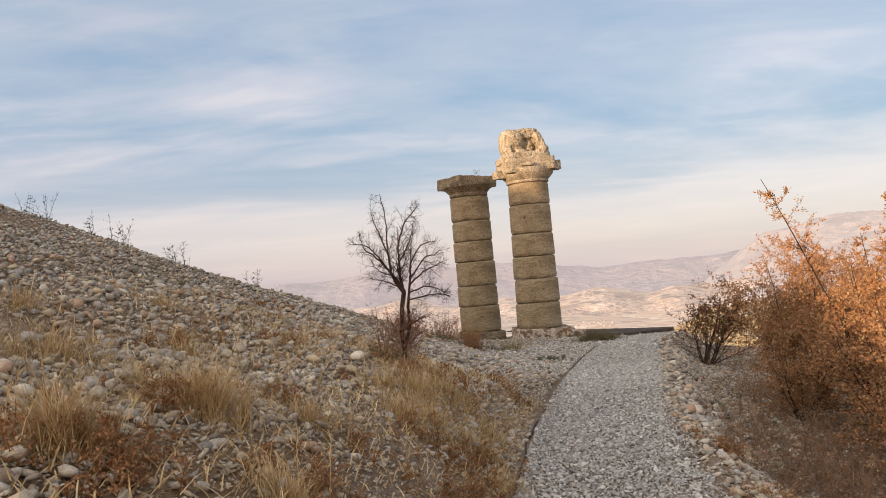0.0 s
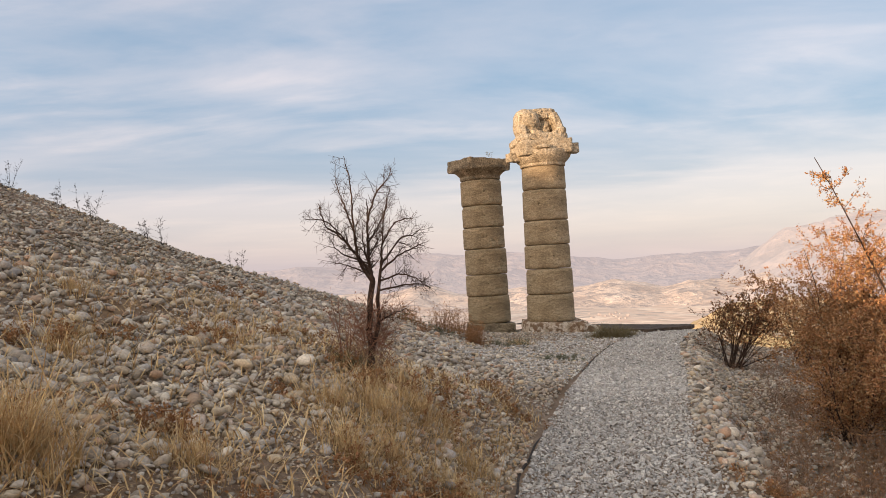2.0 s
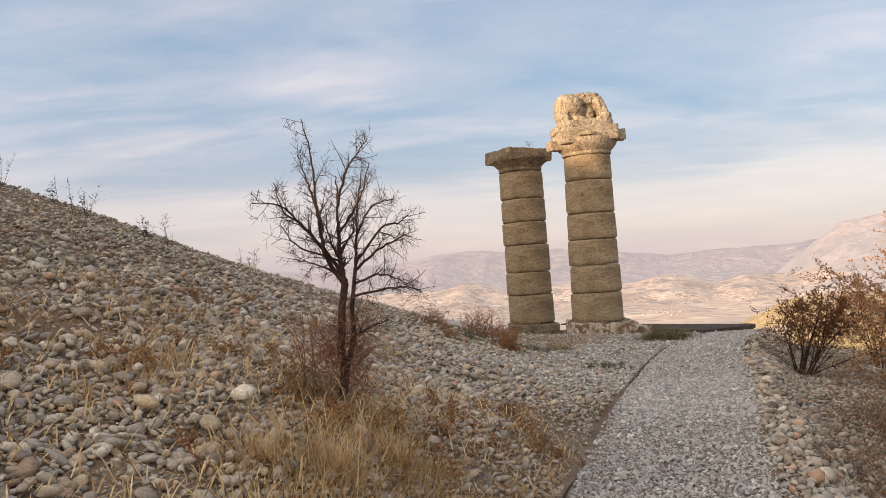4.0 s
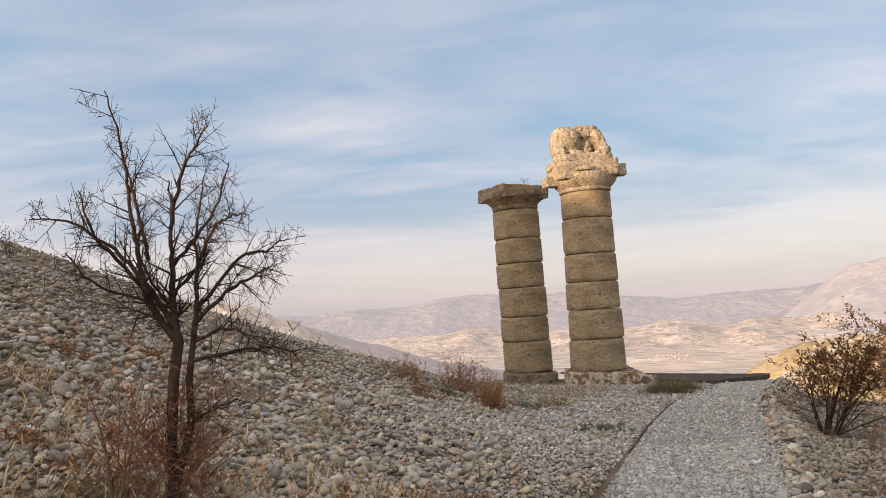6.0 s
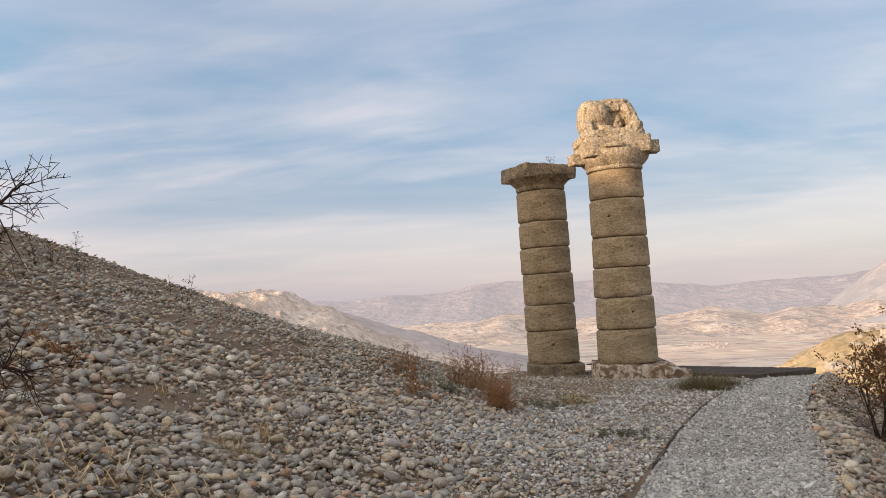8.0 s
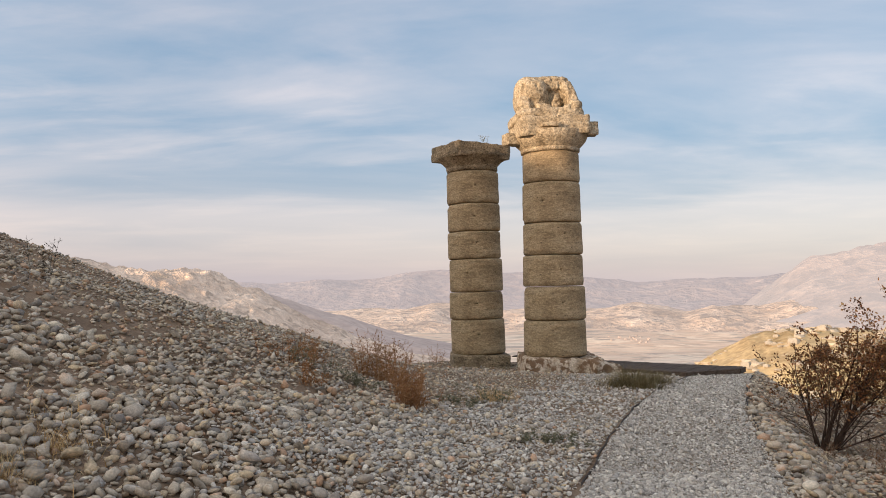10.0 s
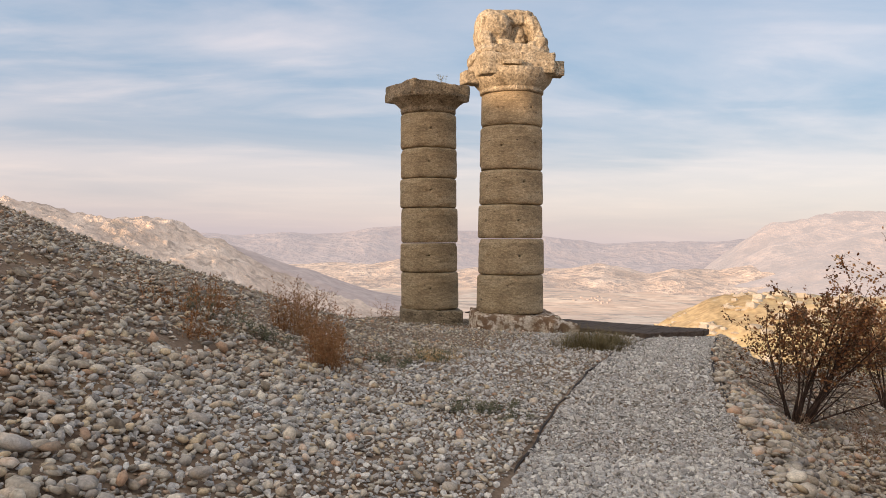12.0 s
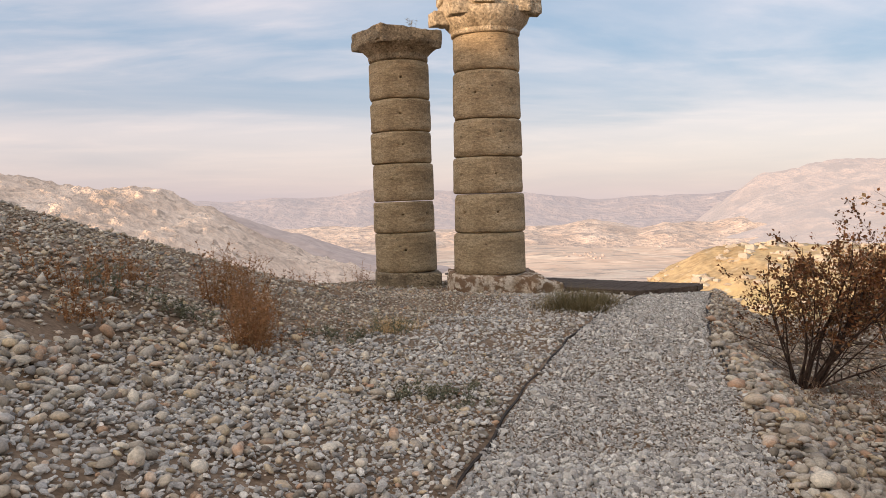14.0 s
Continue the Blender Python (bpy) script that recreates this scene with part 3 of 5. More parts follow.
    # gravel of the path
    p = np.concatenate([jittered(-1.5, 2.5, -4, 2.5, 0.06, rng), jittered(-0.6, 5.2, 2.5, 12.0, 0.0275, rng), jittered(-0.6, 5.2, 12.0, 17.5, 0.0235, rng), jittered(2.5, 9, 17.5, 28.6, 0.036, rng)])
    p = p[(p[:, 0] > left_x(p[:, 1]) + 0.02) & (p[:, 0] < right_x(p[:, 1]) + rng.normal(0, 0.05, len(p)) - 0.02)]
    p = p[(p[:, 1] < 27.25 + (p[:, 0] - 6.25) * 0.645)]
    size = 0.0255 * np.exp(rng.normal(0, 0.36, len(p))) * np.where(p[:, 1] > 17.5, 1.35, np.where(p[:, 1] < 2.5, 2.1, np.where(p[:, 1] < 12, 1.14, 1.0)))
    near = (p[:, 1] > 12.2) & (p[:, 1] < 15.5)
    for k, (pick, ball) in enumerate(((near, "light"), (~near, "chip"))):
        stuff("path_gravel", p[pick], size[pick], M_GRAV, 7 + 20 * k, "pale grey crushed gravel of the path", lumps=0.08, angular=1.1 + 0.2 * k, flat=(0.4, 0.8), smooth=False, sink=0.3, tilt=0.5, ball_kind=ball, pile=0.3)
    # bank beyond the path
    p = np.concatenate([jittered(1, 12, 3.5, 12, 0.060, rng), jittered(1, 12, 12, 20, 0.062, rng), jittered(3, 16, 20, 30, 0.085, rng)])
    o = p[:, 0] - right_x(p[:, 1])
    p = p[(o > 0.0) & (o < 5.0) & (rng.uniform(size=len(p)) < 1.15 - 0.14 * np.clip(o, 0, 6) - 0.45 * (p[:, 1] < 12) * np.clip(o - 0.5, 0, 1))]
    o = p[:, 0] - right_x(p[:, 1])
    size = np.clip(0.048 * np.exp(rng.normal(0, 0.42, len(p))), 0.02, 0.12) * np.where(p[:, 1] < 9, 0.72, 1.0) * np.where((o < 0.8) & (p[:, 1] > 9), 1.2, 1.0)
    first = (o < 1.6) & (p[:, 1] > 8) & (p[:, 1] < 17)
    stuff("bank_stones", p[first], size[first], M_PEB, 8, "rounded stones tumbled down the path bank", angular=0.12, lumps=0.08, pile=0.5)
    rest = ~first & ((p[:, 1] > 20) | (o > 2.5))
    stuff("bank_stones", p[~first & ~rest], size[~first & ~rest], M_PEB, 9, "rounded stones tumbled down the path bank", ball_kind="light", angular=0.4, pile=0.4)
    stuff("bank_stones", p[rest], size[rest] * 1.1, M_PEB, 10, "rounded stones tumbled down the path bank", ball_kind="chip", angular=0.4, pile=0.4)
    # rocks of the golden spur
    az, r = np.radians(rng.uniform(14, 48, 1500)), rng.uniform(80, 172, 1500)
    pts = np.stack([2 + r * np.sin(az), 8 + r * np.cos(az)], 1)
    return pts


def build_spur_rocks(spur, pts):
    from_z = 60.0
    dep = bpy.context.evaluated_depsgraph_get()
    dep.update()
    rng = np.random.default_rng(3)
    shapes = stone_shapes(10, 0.2, 4, 1.0)
    V, F, k = [], [], 0
    for x, y in pts:
        hit, loc, *_ = spur.ray_cast(Vector((x, y, from_z)), Vector((0, 0, -1)))
        if not hit or fbm(np.array([x * 0.06]), np.array([y * 0.06]), 3, 5)[0] < -0.03:
            continue
        s = rng.uniform(0.3, 1.3)
        q = shapes[rng.integers(10)] * np.array([s, s * 0.8, s * 0.6])
        V.append(q + np.array(loc))
        F.append(OCT_F + k)
        k += len(OCT_V)
    if V:
        ob = new("field_rocks", raw_mesh("field_rocks", np.concatenate(V), np.concatenate(F), M_PALER, False))
        ob.parent = spur
        tagged(ob, "pale rocks scattered over the dry hillside", kind="stuff")


def ico_stone(seed):
    bm = bmesh.new()
    bmesh.ops.create_icosphere(bm, subdivisions=2, radius=0.5)
    rng = random.Random(seed)
    ws = [(Vector([rng.gauss(0, 1) for _ in range(3)]), rng.uniform(0, 6)) for _ in range(5)]
    for v in bm.verts:
        p = v.co * 2
        f = 1.0
        for w, o in ws:
            f *= 1 + 0.07 * math.sin(p.dot(w) * 1.5 + o)
        v.co = Vector((math.copysign(abs(p.x) ** 0.88, p.x), math.copysign(abs(p.y) ** 0.88, p.y), math.copysign(abs(p.z) ** 0.88, p.z))) * 0.5 * f
    me = bpy.data.meshes.new("stone")
    bm.to_mesh(me)
    bm.free()
    me.polygons.foreach_set("use_smooth", np.full(len(me.polygons), True))
    me.materials.append(M_STONE)
    return me


def build_loose_stones(ground):
    """The larger stones beside the path, singly."""
    rng = random.Random(21)
    shapes = [ico_stone(k) for k in range(12)]
    for k in range(290):
        if k < 200:
            y = rng.uniform(3.5, 19)
            x = float(left_x(y)) - 0.25 - abs(rng.gauss(0, 1.7))
            s = rng.uniform(0.055, 0.105)
        else:
            y = rng.uniform(6, 22)
            x = float(right_x(y)) + 0.12 + abs(rng.gauss(0, 0.5))
            s = rng.uniform(0.07, 0.115)
        a, b, c = s * rng.uniform(0.9, 1.3), s * rng.uniform(0.7, 1.0), s * rng.uniform(0.42, 0.7)
        m = pose(x, y, gz(x, y) + c * 0.28, rng.gauss(0, 14), rng.gauss(0, 14), rng.uniform(0, 360)) @ Matrix.Diagonal((a, b, c, 1))
        piece("stone", rng.choice(shapes), ground, m)


# ---- columns ----


def worn(p, amount, scale, seed):
    q = p * scale + Vector((seed * 3.1, seed * 1.7, seed * 0.9))
    return amount * (noise.fractal(q, 0.9, 2.1, 4))


def drum_mesh(r0, r1, h, seed, holes=(), seg=88, rows=16):
    """A drum standing on its own base, with rounded worn arrises; holes: (angle, height) of small square sockets."""
    bm = bmesh.new()
    rings = []
    zs = [0, 0.010, 0.024, 0.07] + [0.07 + (h - 0.14) * k / rows for k in range(1, rows)] + [h - 0.07, h - 0.024, h - 0.010, h]
    for z in zs:
        e = min(z, h - z)
        inset = 0.046 * max(0, 1 - e / 0.04) ** 1.6
        ring = []
        for k in range(seg):
            a = 2 * math.pi * k / seg
            r = r0 + (r1 - r0) * z / h - inset
            p = Vector((math.cos(a), math.sin(a), z * 1.0))
            r += worn(Vector((p.x * r, p.y * r, z * 1.6)), 0.007, 2.6, seed)
            chip = noise.noise(Vector((p.x * 3.3, p.y * 3.3, z * 5 + seed * 7.7)))
            if e < 0.075 and chip > 0.05:
                r -= 0.08 * (chip - 0.05)
            pit = noise.noise(Vector((p.x * 7, p.y * 7, z * 9 + seed * 5.1)))
            if pit > 0.36:
                r -= 0.10 * (pit - 0.36)
            ring.append(bm.verts.new((p.x * r, p.y * r, z)))
        rings.append(ring)
    sides = {}
    for i in range(len(rings) - 1):
        for k in range(seg):
            f = bm.faces.new((rings[i][k], rings[i][(k + 1) % seg], rings[i + 1][(k + 1) % seg], rings[i + 1][k]))
            sides[(i, k)] = f
    bm.faces.new(list(reversed(rings[0])))
    bm.faces.new(rings[-1])
    for ang, zf in holes:
        k = int((ang % 360) / 360 * seg) % seg
        i = min(range(len(zs) - 1), key=lambda j: abs(zs[j] - zf * h))
        f = sides[(i, k)]
        a = radians((k + 0.5) * 360 / seg)
        inward = Vector((-math.cos(a), -math.sin(a), 0)) * 0.16
        ret = bmesh.ops.extrude_discrete_faces(bm, faces=[f])
        for g in ret["faces"]:
            for v in g.verts:
                v.co += inward
    bm.normal_update()
    return bm


def block_mesh(sx, sy, sz, cuts, amount, seed, round_to=0.25, scale=2.2):
    """A worn block: subdivided box, corners pulled in, surface roughened; stands on z = 0."""
    bm = bmesh.new()
    bmesh.ops.create_cube(bm, size=2)
    bmesh.ops.subdivide_edges(bm, edges=bm.edges[:], cuts=cuts, use_grid_fill=True)
    for v in bm.verts:
        p = v.co.copy()
        l = (abs(p.x) ** 8 + abs(p.y) ** 8 + abs(p.z) ** 8) ** (1 / 8)
        q = p / max(l, 1e-6) * max(abs(p.x), abs(p.y), abs(p.z))
        p = p.lerp(q, round_to * 2)
        w = Vector((p.x * sx / 2, p.y * sy / 2, (p.z + 1) * sz / 2))
        d = worn(w, amount, scale, seed) + worn(w, amount * 0.5, scale * 3.4, seed + 3)
        nrm = Vector((p.x / sx, p.y / sy, p.z / sz)).normalized()
        v.co = w + nrm * d
    return bm


def lathe_mesh(profile, seg, amount, seed, scale=2.4):
    bm = bmesh.new()
    rings = []
    for r, z in profile:
        ring = []
        for k in range(seg):
            a = 2 * math.pi * k / seg
            p = Vector((math.cos(a) * r, math.sin(a) * r, z))
            d = worn(p, amount, scale, seed) + worn(p, amount * 0.5, scale * 3.3, seed + 2)
            ring.append(bm.verts.new((math.cos(a) * (r + d), math.sin(a) * (r + d), z + d * 0.3)))
        rings.append(ring)
    for i in range(len(rings) - 1):
        for k in range(seg):
            bm.faces.new((rings[i][k], rings[i][(k + 1) % seg], rings[i + 1][(k + 1) % seg], rings[i + 1][k]))
    bm.faces.new(list(reversed(rings[0])))
    bm.faces.new(rings[-1])
    return bm


def moved(bm, m):
    bmesh.ops.transform(bm, matrix=m, verts=bm.verts[:])
    return bm


def column(x, y, lean, joints, r_low, r_top, label, turn, seed, holes):
    thing = tagged(new("stone_column"), label, "column", "columns of the tumulus")
    z0 = joints[0]
    thing.matrix_world = Matrix.Translation((x, y, z0)) @ pose(0, 0, 0, 0, lean, 0)
    total = joints[-1] - z0
    for k in range(len(joints) - 1):
        lo, hi = joints[k] - z0, joints[k + 1] - z0
        ra = r_low + (r_top - r_low) * lo / total
        rb = r_low + (r_top - r_low) * hi / total
        slip = [(0.0, 0.0), (0.012, 0.0), (-0.01, 0.01), (0.014, 0), (-0.012, 0), (0.006, 0)][(k + seed) % 6]
        d = part("drum", drum_mesh(ra, rb, hi - lo - 0.014, seed * 10 + k, holes[k]), M_DRUM, thing)
        d.location = (slip[0], slip[1], lo + 0.007)
    return thing, total


def build_columns():
    # column with the plain worn capital
    jl = [-0.57, 0.448, 1.25, 2.213, 3.02, 3.841, 4.80]
    hl = [[(270, 0.53), (320, 0.55)], [(272, 0.55), (320, 0.55)], [(252, 0.55), (316, 0.55)], [(278, 0.55), (325, 0.52), (205, 0.5)], [(270, 0.52), (325, 0.5)], [(278, 0.5), (335, 0.45), (203, 0.5)]]
    col, total = column(1.17, 31.3, -1.9, jl, 0.80, 0.772, "weathered tan limestone column with a broken capital", 0, 1, hl)
    base = part("plinth", block_mesh(1.68, 1.62, 0.62, 11, 0.03, 5, 0.10), M_CAP, col, "low weathered stone block")
    base.location, base.rotation_euler = (0.02, 0, -0.62), (0, radians(1.9), radians(6))
    cap = part("capital", lathe_mesh([(0.70, 0.0), (0.755, 0.03), (0.765, 0.12), (0.75, 0.15), (0.79, 0.19), (0.90, 0.30), (1.02, 0.40), (1.06, 0.48), (0.6, 0.50)], 72, 0.03, 3), M_CAP, col)
    cap.location = (0, 0, total)
    ab = part("abacus", block_mesh(1.76, 1.74, 0.45, 21, 0.032, 7, 0.10), M_CAP, col)
    ab.location, ab.rotation_euler = (-0.05, 0, total + 0.35), (radians(1), radians(2), radians(31))
    boss = part("boss", block_mesh(0.26, 0.26, 0.16, 5, 0.03, 9, 0.2), M_CAP, col)
    boss.location, boss.rotation_euler = (-0.36, -1.02, total + 0.44), (0, 0, radians(28))

    # taller column that carries the animal
    jr = [-0.375, 0.555, 1.42, 2.23, 3.06, 4.11, 4.90]
    hr = [[], [(280, 0.52), (222, 0.5)], [(282, 0.52), (219, 0.5), (330, 0.52)], [(287, 0.58), (219, 0.5)], [(249, 0.52), (313, 0.54)], [(240, 0.5), (305, 0.52)]]
    col, total = column(3.22, 28.6, -1.35, jr, 0.815, 0.735, "tall tan limestone column of six drums", 0, 2, hr)
    base = part("plinth", block_mesh(1.98, 1.86, 0.66, 15, 0.07, 15, 0.16, 2.0), M_PLINTH, col, "rough mortared rubble footing")
    base.location, base.rotation_euler = (0.05, -0.02, -0.66), (0, radians(1.35), radians(4))
    rock = part("footing_rock", block_mesh(0.75, 0.7, 0.62, 8, 0.09, 18, 0.22, 1.8), M_PLINTH, col, "broken lump of the footing")
    rock.location, rock.rotation_euler = (0.98, -0.62, -0.72), (radians(6), radians(8), radians(24))
    cap = part("capital", lathe_mesh([(0.70, 0.0), (0.765, 0.015), (0.775, 0.085), (0.75, 0.10), (0.775, 0.12), (0.86, 0.20), (0.955, 0.31), (1.0, 0.43), (1.0, 0.52), (0.6, 0.54)], 96, 0.018, 6, 3.2), M_LION, col)
    cap.location = (0, 0, total)
    ab = part("abacus", block_mesh(1.86, 1.70, 0.50, 21, 0.035, 23, 0.20), M_LION, col)
    ab.location, ab.rotation_euler = (-0.02, 0, total + 0.38), (0, radians(-2), radians(9))
    for bx, by, bz, sx, sy, sz, rz in ((1.00, -0.30, 0.40, 0.40, 0.42, 0.34, 8), (-1.02, -0.26, 0.22, 0.36, 0.42, 0.30, 20), (-0.06, -0.92, 0.56, 0.46, 0.22, 0.08, 4)):
        b = part("boss", block_mesh(sx, sy, sz, 7, 0.03, int(40 + bx * 10), 0.18), M_LION, col)
        b.location, b.rotation_euler = (bx, by, total + bz), (0, 0, radians(rz))
    top = col.matrix_world @ Vector((0, 0, total + 0.84))
    build_animal(top)


def build_animal(top):
    """The headless crouching animal on its slab, one mesh of blended worn masses."""
    bm = bmesh.new()

    def block(x, y, z, sx, sy, sz, rot=(0, 0, 0), square=0.62):
        """A worn block, between a box and an egg."""
        made = bmesh.ops.create_icosphere(bm, subdivisions=4, radius=1)["verts"]
        m = Matrix.LocRotScale((x, y, z), Euler([radians(a) for a in rot]), (sx / 2, sy / 2, sz / 2))
        for v in made:
            v.co = m @ Vector([math.copysign(abs(c) ** square, c) for c in v.co])

    block(-0.03, 0.0, 0.11, 1.86, 1.46, 0.30, (0, -3, 6), 0.34)
    block(-0.03, -0.05, 0.20, 1.66, 1.30, 0.24, (0, -2, 4), 0.4)
    block(-0.40, 0.0, 0.72, 0.86, 1.00, 0.98, (0, 3, 6), 0.56)
    block(-0.36, -0.40, 0.80, 0.60, 0.42, 0.56, (0, 10, 0), 0.8)
    block(-0.62, -0.20, 0.44, 0.40, 0.80, 0.46, (0, -8, 0), 0.7)
    block(-0.15, -0.52, 0.37, 0.40, 0.22, 0.15, (0, 6, 0), 0.8)
    block(0.05, 0.30, 0.68, 1.16, 0.74, 1.08, (0, 0, 4), 0.42)
    block(0.14, -0.02, 1.00, 0.84, 0.78, 0.40, (0, 2, 4), 0.42)
    block(0.20, -0.06, 0.56, 0.38, 0.52, 0.66, (0, 0, 0), 0.8)
    block(0.58, -0.10, 0.60, 0.34, 0.84, 0.92, (0, -17, 4), 0.5)
    block(0.68, -0.40, 0.36, 0.36, 0.50, 0.28, (0, 10, 0), 0.7)
    block(0.48, -0.56, 0.31, 0.26, 0.20, 0.14, (0, 0, 20), 0.8)
    ob = part("animal_statue", bm, M_LION)
    rem = ob.modifiers.new("remesh", "REMESH")
    rem.mode, rem.voxel_size = "VOXEL", 0.028
    dep = bpy.context.evaluated_depsgraph_get()
    me = bpy.data.meshes.new_from_object(ob.evaluated_get(dep))
    ob.modifiers.clear()
    ob.data = me
    b2 = bmesh.new()
    b2.from_mesh(me)
    bmesh.ops.smooth_vert(b2, verts=b2.verts[:], factor=0.5, use_axis_x=True, use_axis_y=True, use_axis_z=True)
    bmesh.ops.smooth_vert(b2, verts=b2.verts[:], factor=0.5, use_axis_x=True, use_axis_y=True, use_axis_z=True)
    b2.normal_update()
    for v in b2.verts:
        d = worn(v.co, 0.022, 3.0, 31) + worn(v.co, 0.014, 11, 33)
        pit = noise.noise(v.co * 8 + Vector((5, 2, 9)))
        d -= 0.12 * max(0.0, pit - 0.3)
        v.co += v.normal * d
    b2.to_mesh(me)
    b2.free()
    me.polygons.foreach_set("use_smooth", np.full(len(me.polygons), True))
    ob.matrix_world = Matrix.Translation((top.x - 0.06, top.y, top.z - 0.03)) @ pose(0, 0, 0, 0, -2, 4)
    tagged(ob, "headless worn stone animal crouching on the column", "statue")


# ---- boardwalk and edging ----


def box_bm(a, b, wide, thick, z):
    """A board from a to b (plan points), its top at z."""
    bm = bmesh.new()
    a, b = Vector((*a, 0)), Vector((*b, 0))
    ax = (b - a)
    side = Vector((-ax.y, ax.x, 0)).normalized() * wide / 2
    c = []
    for p in (a, b):
        for s in (-1, 1):
            for dz in (0, -thick):
                c.append(bm.verts.new(p + side * s + Vector((0, 0, z + dz))))
    for f in ((0, 2, 6, 4), (1, 5, 7, 3), (0, 4, 5, 1), (2, 3, 7, 6), (0, 1, 3, 2), (4, 6, 7, 5)):
        bm.faces.new([c[i] for i in f])
    bmesh.ops.recalc_face_normals(bm, faces=bm.faces[:])
    bmesh.ops.bevel(bm, geom=bm.edges[:], offset=min(0.006, thick * 0.2), segments=1, affect="EDGES")
    return bm


def build_boardwalk():
    deck = tagged(new("boardwalk"), "dark brown timber boardwalk at the end of the path", "boardwalk")
    A, along, across = Vector((6.25, 27.33)), Vector((-0.88, 0.475)).normalized(), Vector((0.475, 0.88)).normalized()
    zt, wide = -0.655, 0.14

    def place(u, v):
        return A + along * u + across * v

    def near(u):
        return -u * 1.62 if u < 0 else max(0.0, (u - 1.6) * 0.62)

    def far(u):
        return 2.1 if u < -0.45 else 1.95 - 0.06 * u

    for k in range(46):
        u = -0.92 + (k + 0.5) * wide
        part("board", box_bm(place(u, near(u)), place(u, far(u) + 0.012 * math.sin(k * 2.7)), wide * 0.93, 0.032, zt + 0.003 * math.sin(k * 1.9)), M_DARKWOOD, deck, smooth=False)
    for u0, v0, u1, v1 in ((-0.94, 1.50, 0.0, -0.03), (0.0, -0.03, 1.62, -0.03), (1.62, -0.03, 5.4, 2.30), (-0.96, 1.50, -0.96, 2.10)):
        part("edge_beam", box_bm(place(u0, v0), place(u1, v1), 0.05, 0.13, zt - 0.004), M_DARKWOOD, deck, smooth=False)
    for v in (0.45, 1.2):
        part("joist", box_bm(place(-0.3, v + 0.4), place(1.6, v), 0.08, 0.10, zt - 0.036), M_DARKWOOD, deck, smooth=False)
    for u, v in ((0.12, 0.1), (1.5, 0.1), (0.12, 1.7), (1.5, 1.6), (-0.8, 1.75), (3.2, 1.5), (4.8, 1.6)):
        q = place(u, v)
        g = gz(q.x, q.y)
        h = max(0.1, zt - 0.04 - g)
        bm = bmesh.new()
        bmesh.ops.create_cube(bm, size=1, matrix=Matrix.Translation((q.x, q.y, g - 0.1 + (h + 0.1) / 2)) @ Matrix.Diagonal((0.12, 0.12, h + 0.1, 1)))
        bmesh.ops.bevel(bm, geom=bm.edges[:], offset=0.006, segments=1, affect="EDGES")
        part("post", bm, M_DARKWOOD, deck, smooth=False)


def edging(name, xs_of, y0, y1, height, label, jog):
    ys = np.arange(y0, y1, 0.12)
    V, F = [], []
    for i, y in enumerate(ys):
        x = float(xs_of(y)) + 0.014 * math.sin(y * 2.1) + jog * 0.012 * math.sin(y * 5.3)
        z = float(base_z(y)) + 0.01 * math.sin(y * 1.7)
        for dx, dz in ((-0.009, -0.15), (-0.009, height), (0.009, height), (0.009, -0.15)):
            V.append((x + dx, y, z + dz))
        if i:
            a, b = (i - 1) * 4, i * 4
            for k in range(4):
                F.append((a + k, a + (k + 1) % 4, b + (k + 1) % 4, b + k))
    ob = new(name, raw_mesh(name, V, F, M_STEEL, False))
    tagged(ob, label, "edging")


# ---- plants ----


class Sticks:
    """Collects tapered branches and leaves into arrays."""

    def __init__(self, sides=5):
        self.sides, self.v, self.f = sides, [], []

    def run(self, pts, radii, sides=None):
        n = sides or self.sides
        base = len(self.v)
        side = None
        for i, p in enumerate(pts):
            d = (pts[min(i + 1, len(pts) - 1)] - pts[max(i - 1, 0)])
            if d.length < 1e-9:
                d = Vector((0, 0, 1))
            d.normalize()
            if side is None:
                side = d.orthogonal().normalized()
            side = (side - d * side.dot(d))
            side = side.normalized() if side.length > 1e-6 else d.orthogonal().normalized()
            up = d.cross(side)
            for k in range(n):
                a = 2 * math.pi * k / n
                self.v.append(p + (side * math.cos(a) + up * math.sin(a)) * radii[i])
        for i in range(len(pts) - 1):
            for k in range(n):
                a, b = base + i * n, base + (i + 1) * n
                self.f.append((a + k, a + (k + 1) % n, b + (k + 1) % n, b + k))

    def leaf(self, p, d, n, size):
        """A small folded leaf."""
        s = d.cross(n).normalized() * size * 0.32
        b = len(self.v)
        fold = n * size * 0.12
        self.v += [p, p + d * size * 0.5 + s + fold, p + d * size, p + d * size * 0.5 - s + fold]
        self.f.append((b, b + 1, b + 2, b + 3))

    def make(self, name, mat, parent=None, label="", smooth=True):
        ob = new(name, raw_mesh(name, [tuple(p) for p in self.v], self.f, mat, smooth))
        ob.parent = parent
        if label:
            tagged(ob, label)
        return ob


def rvec(rng, s=1.0):
    r = rng.random
    s = s * 3.4
    return Vector(((r() - 0.5) * s, (r() - 0.5) * s, (r() - 0.5) * s))


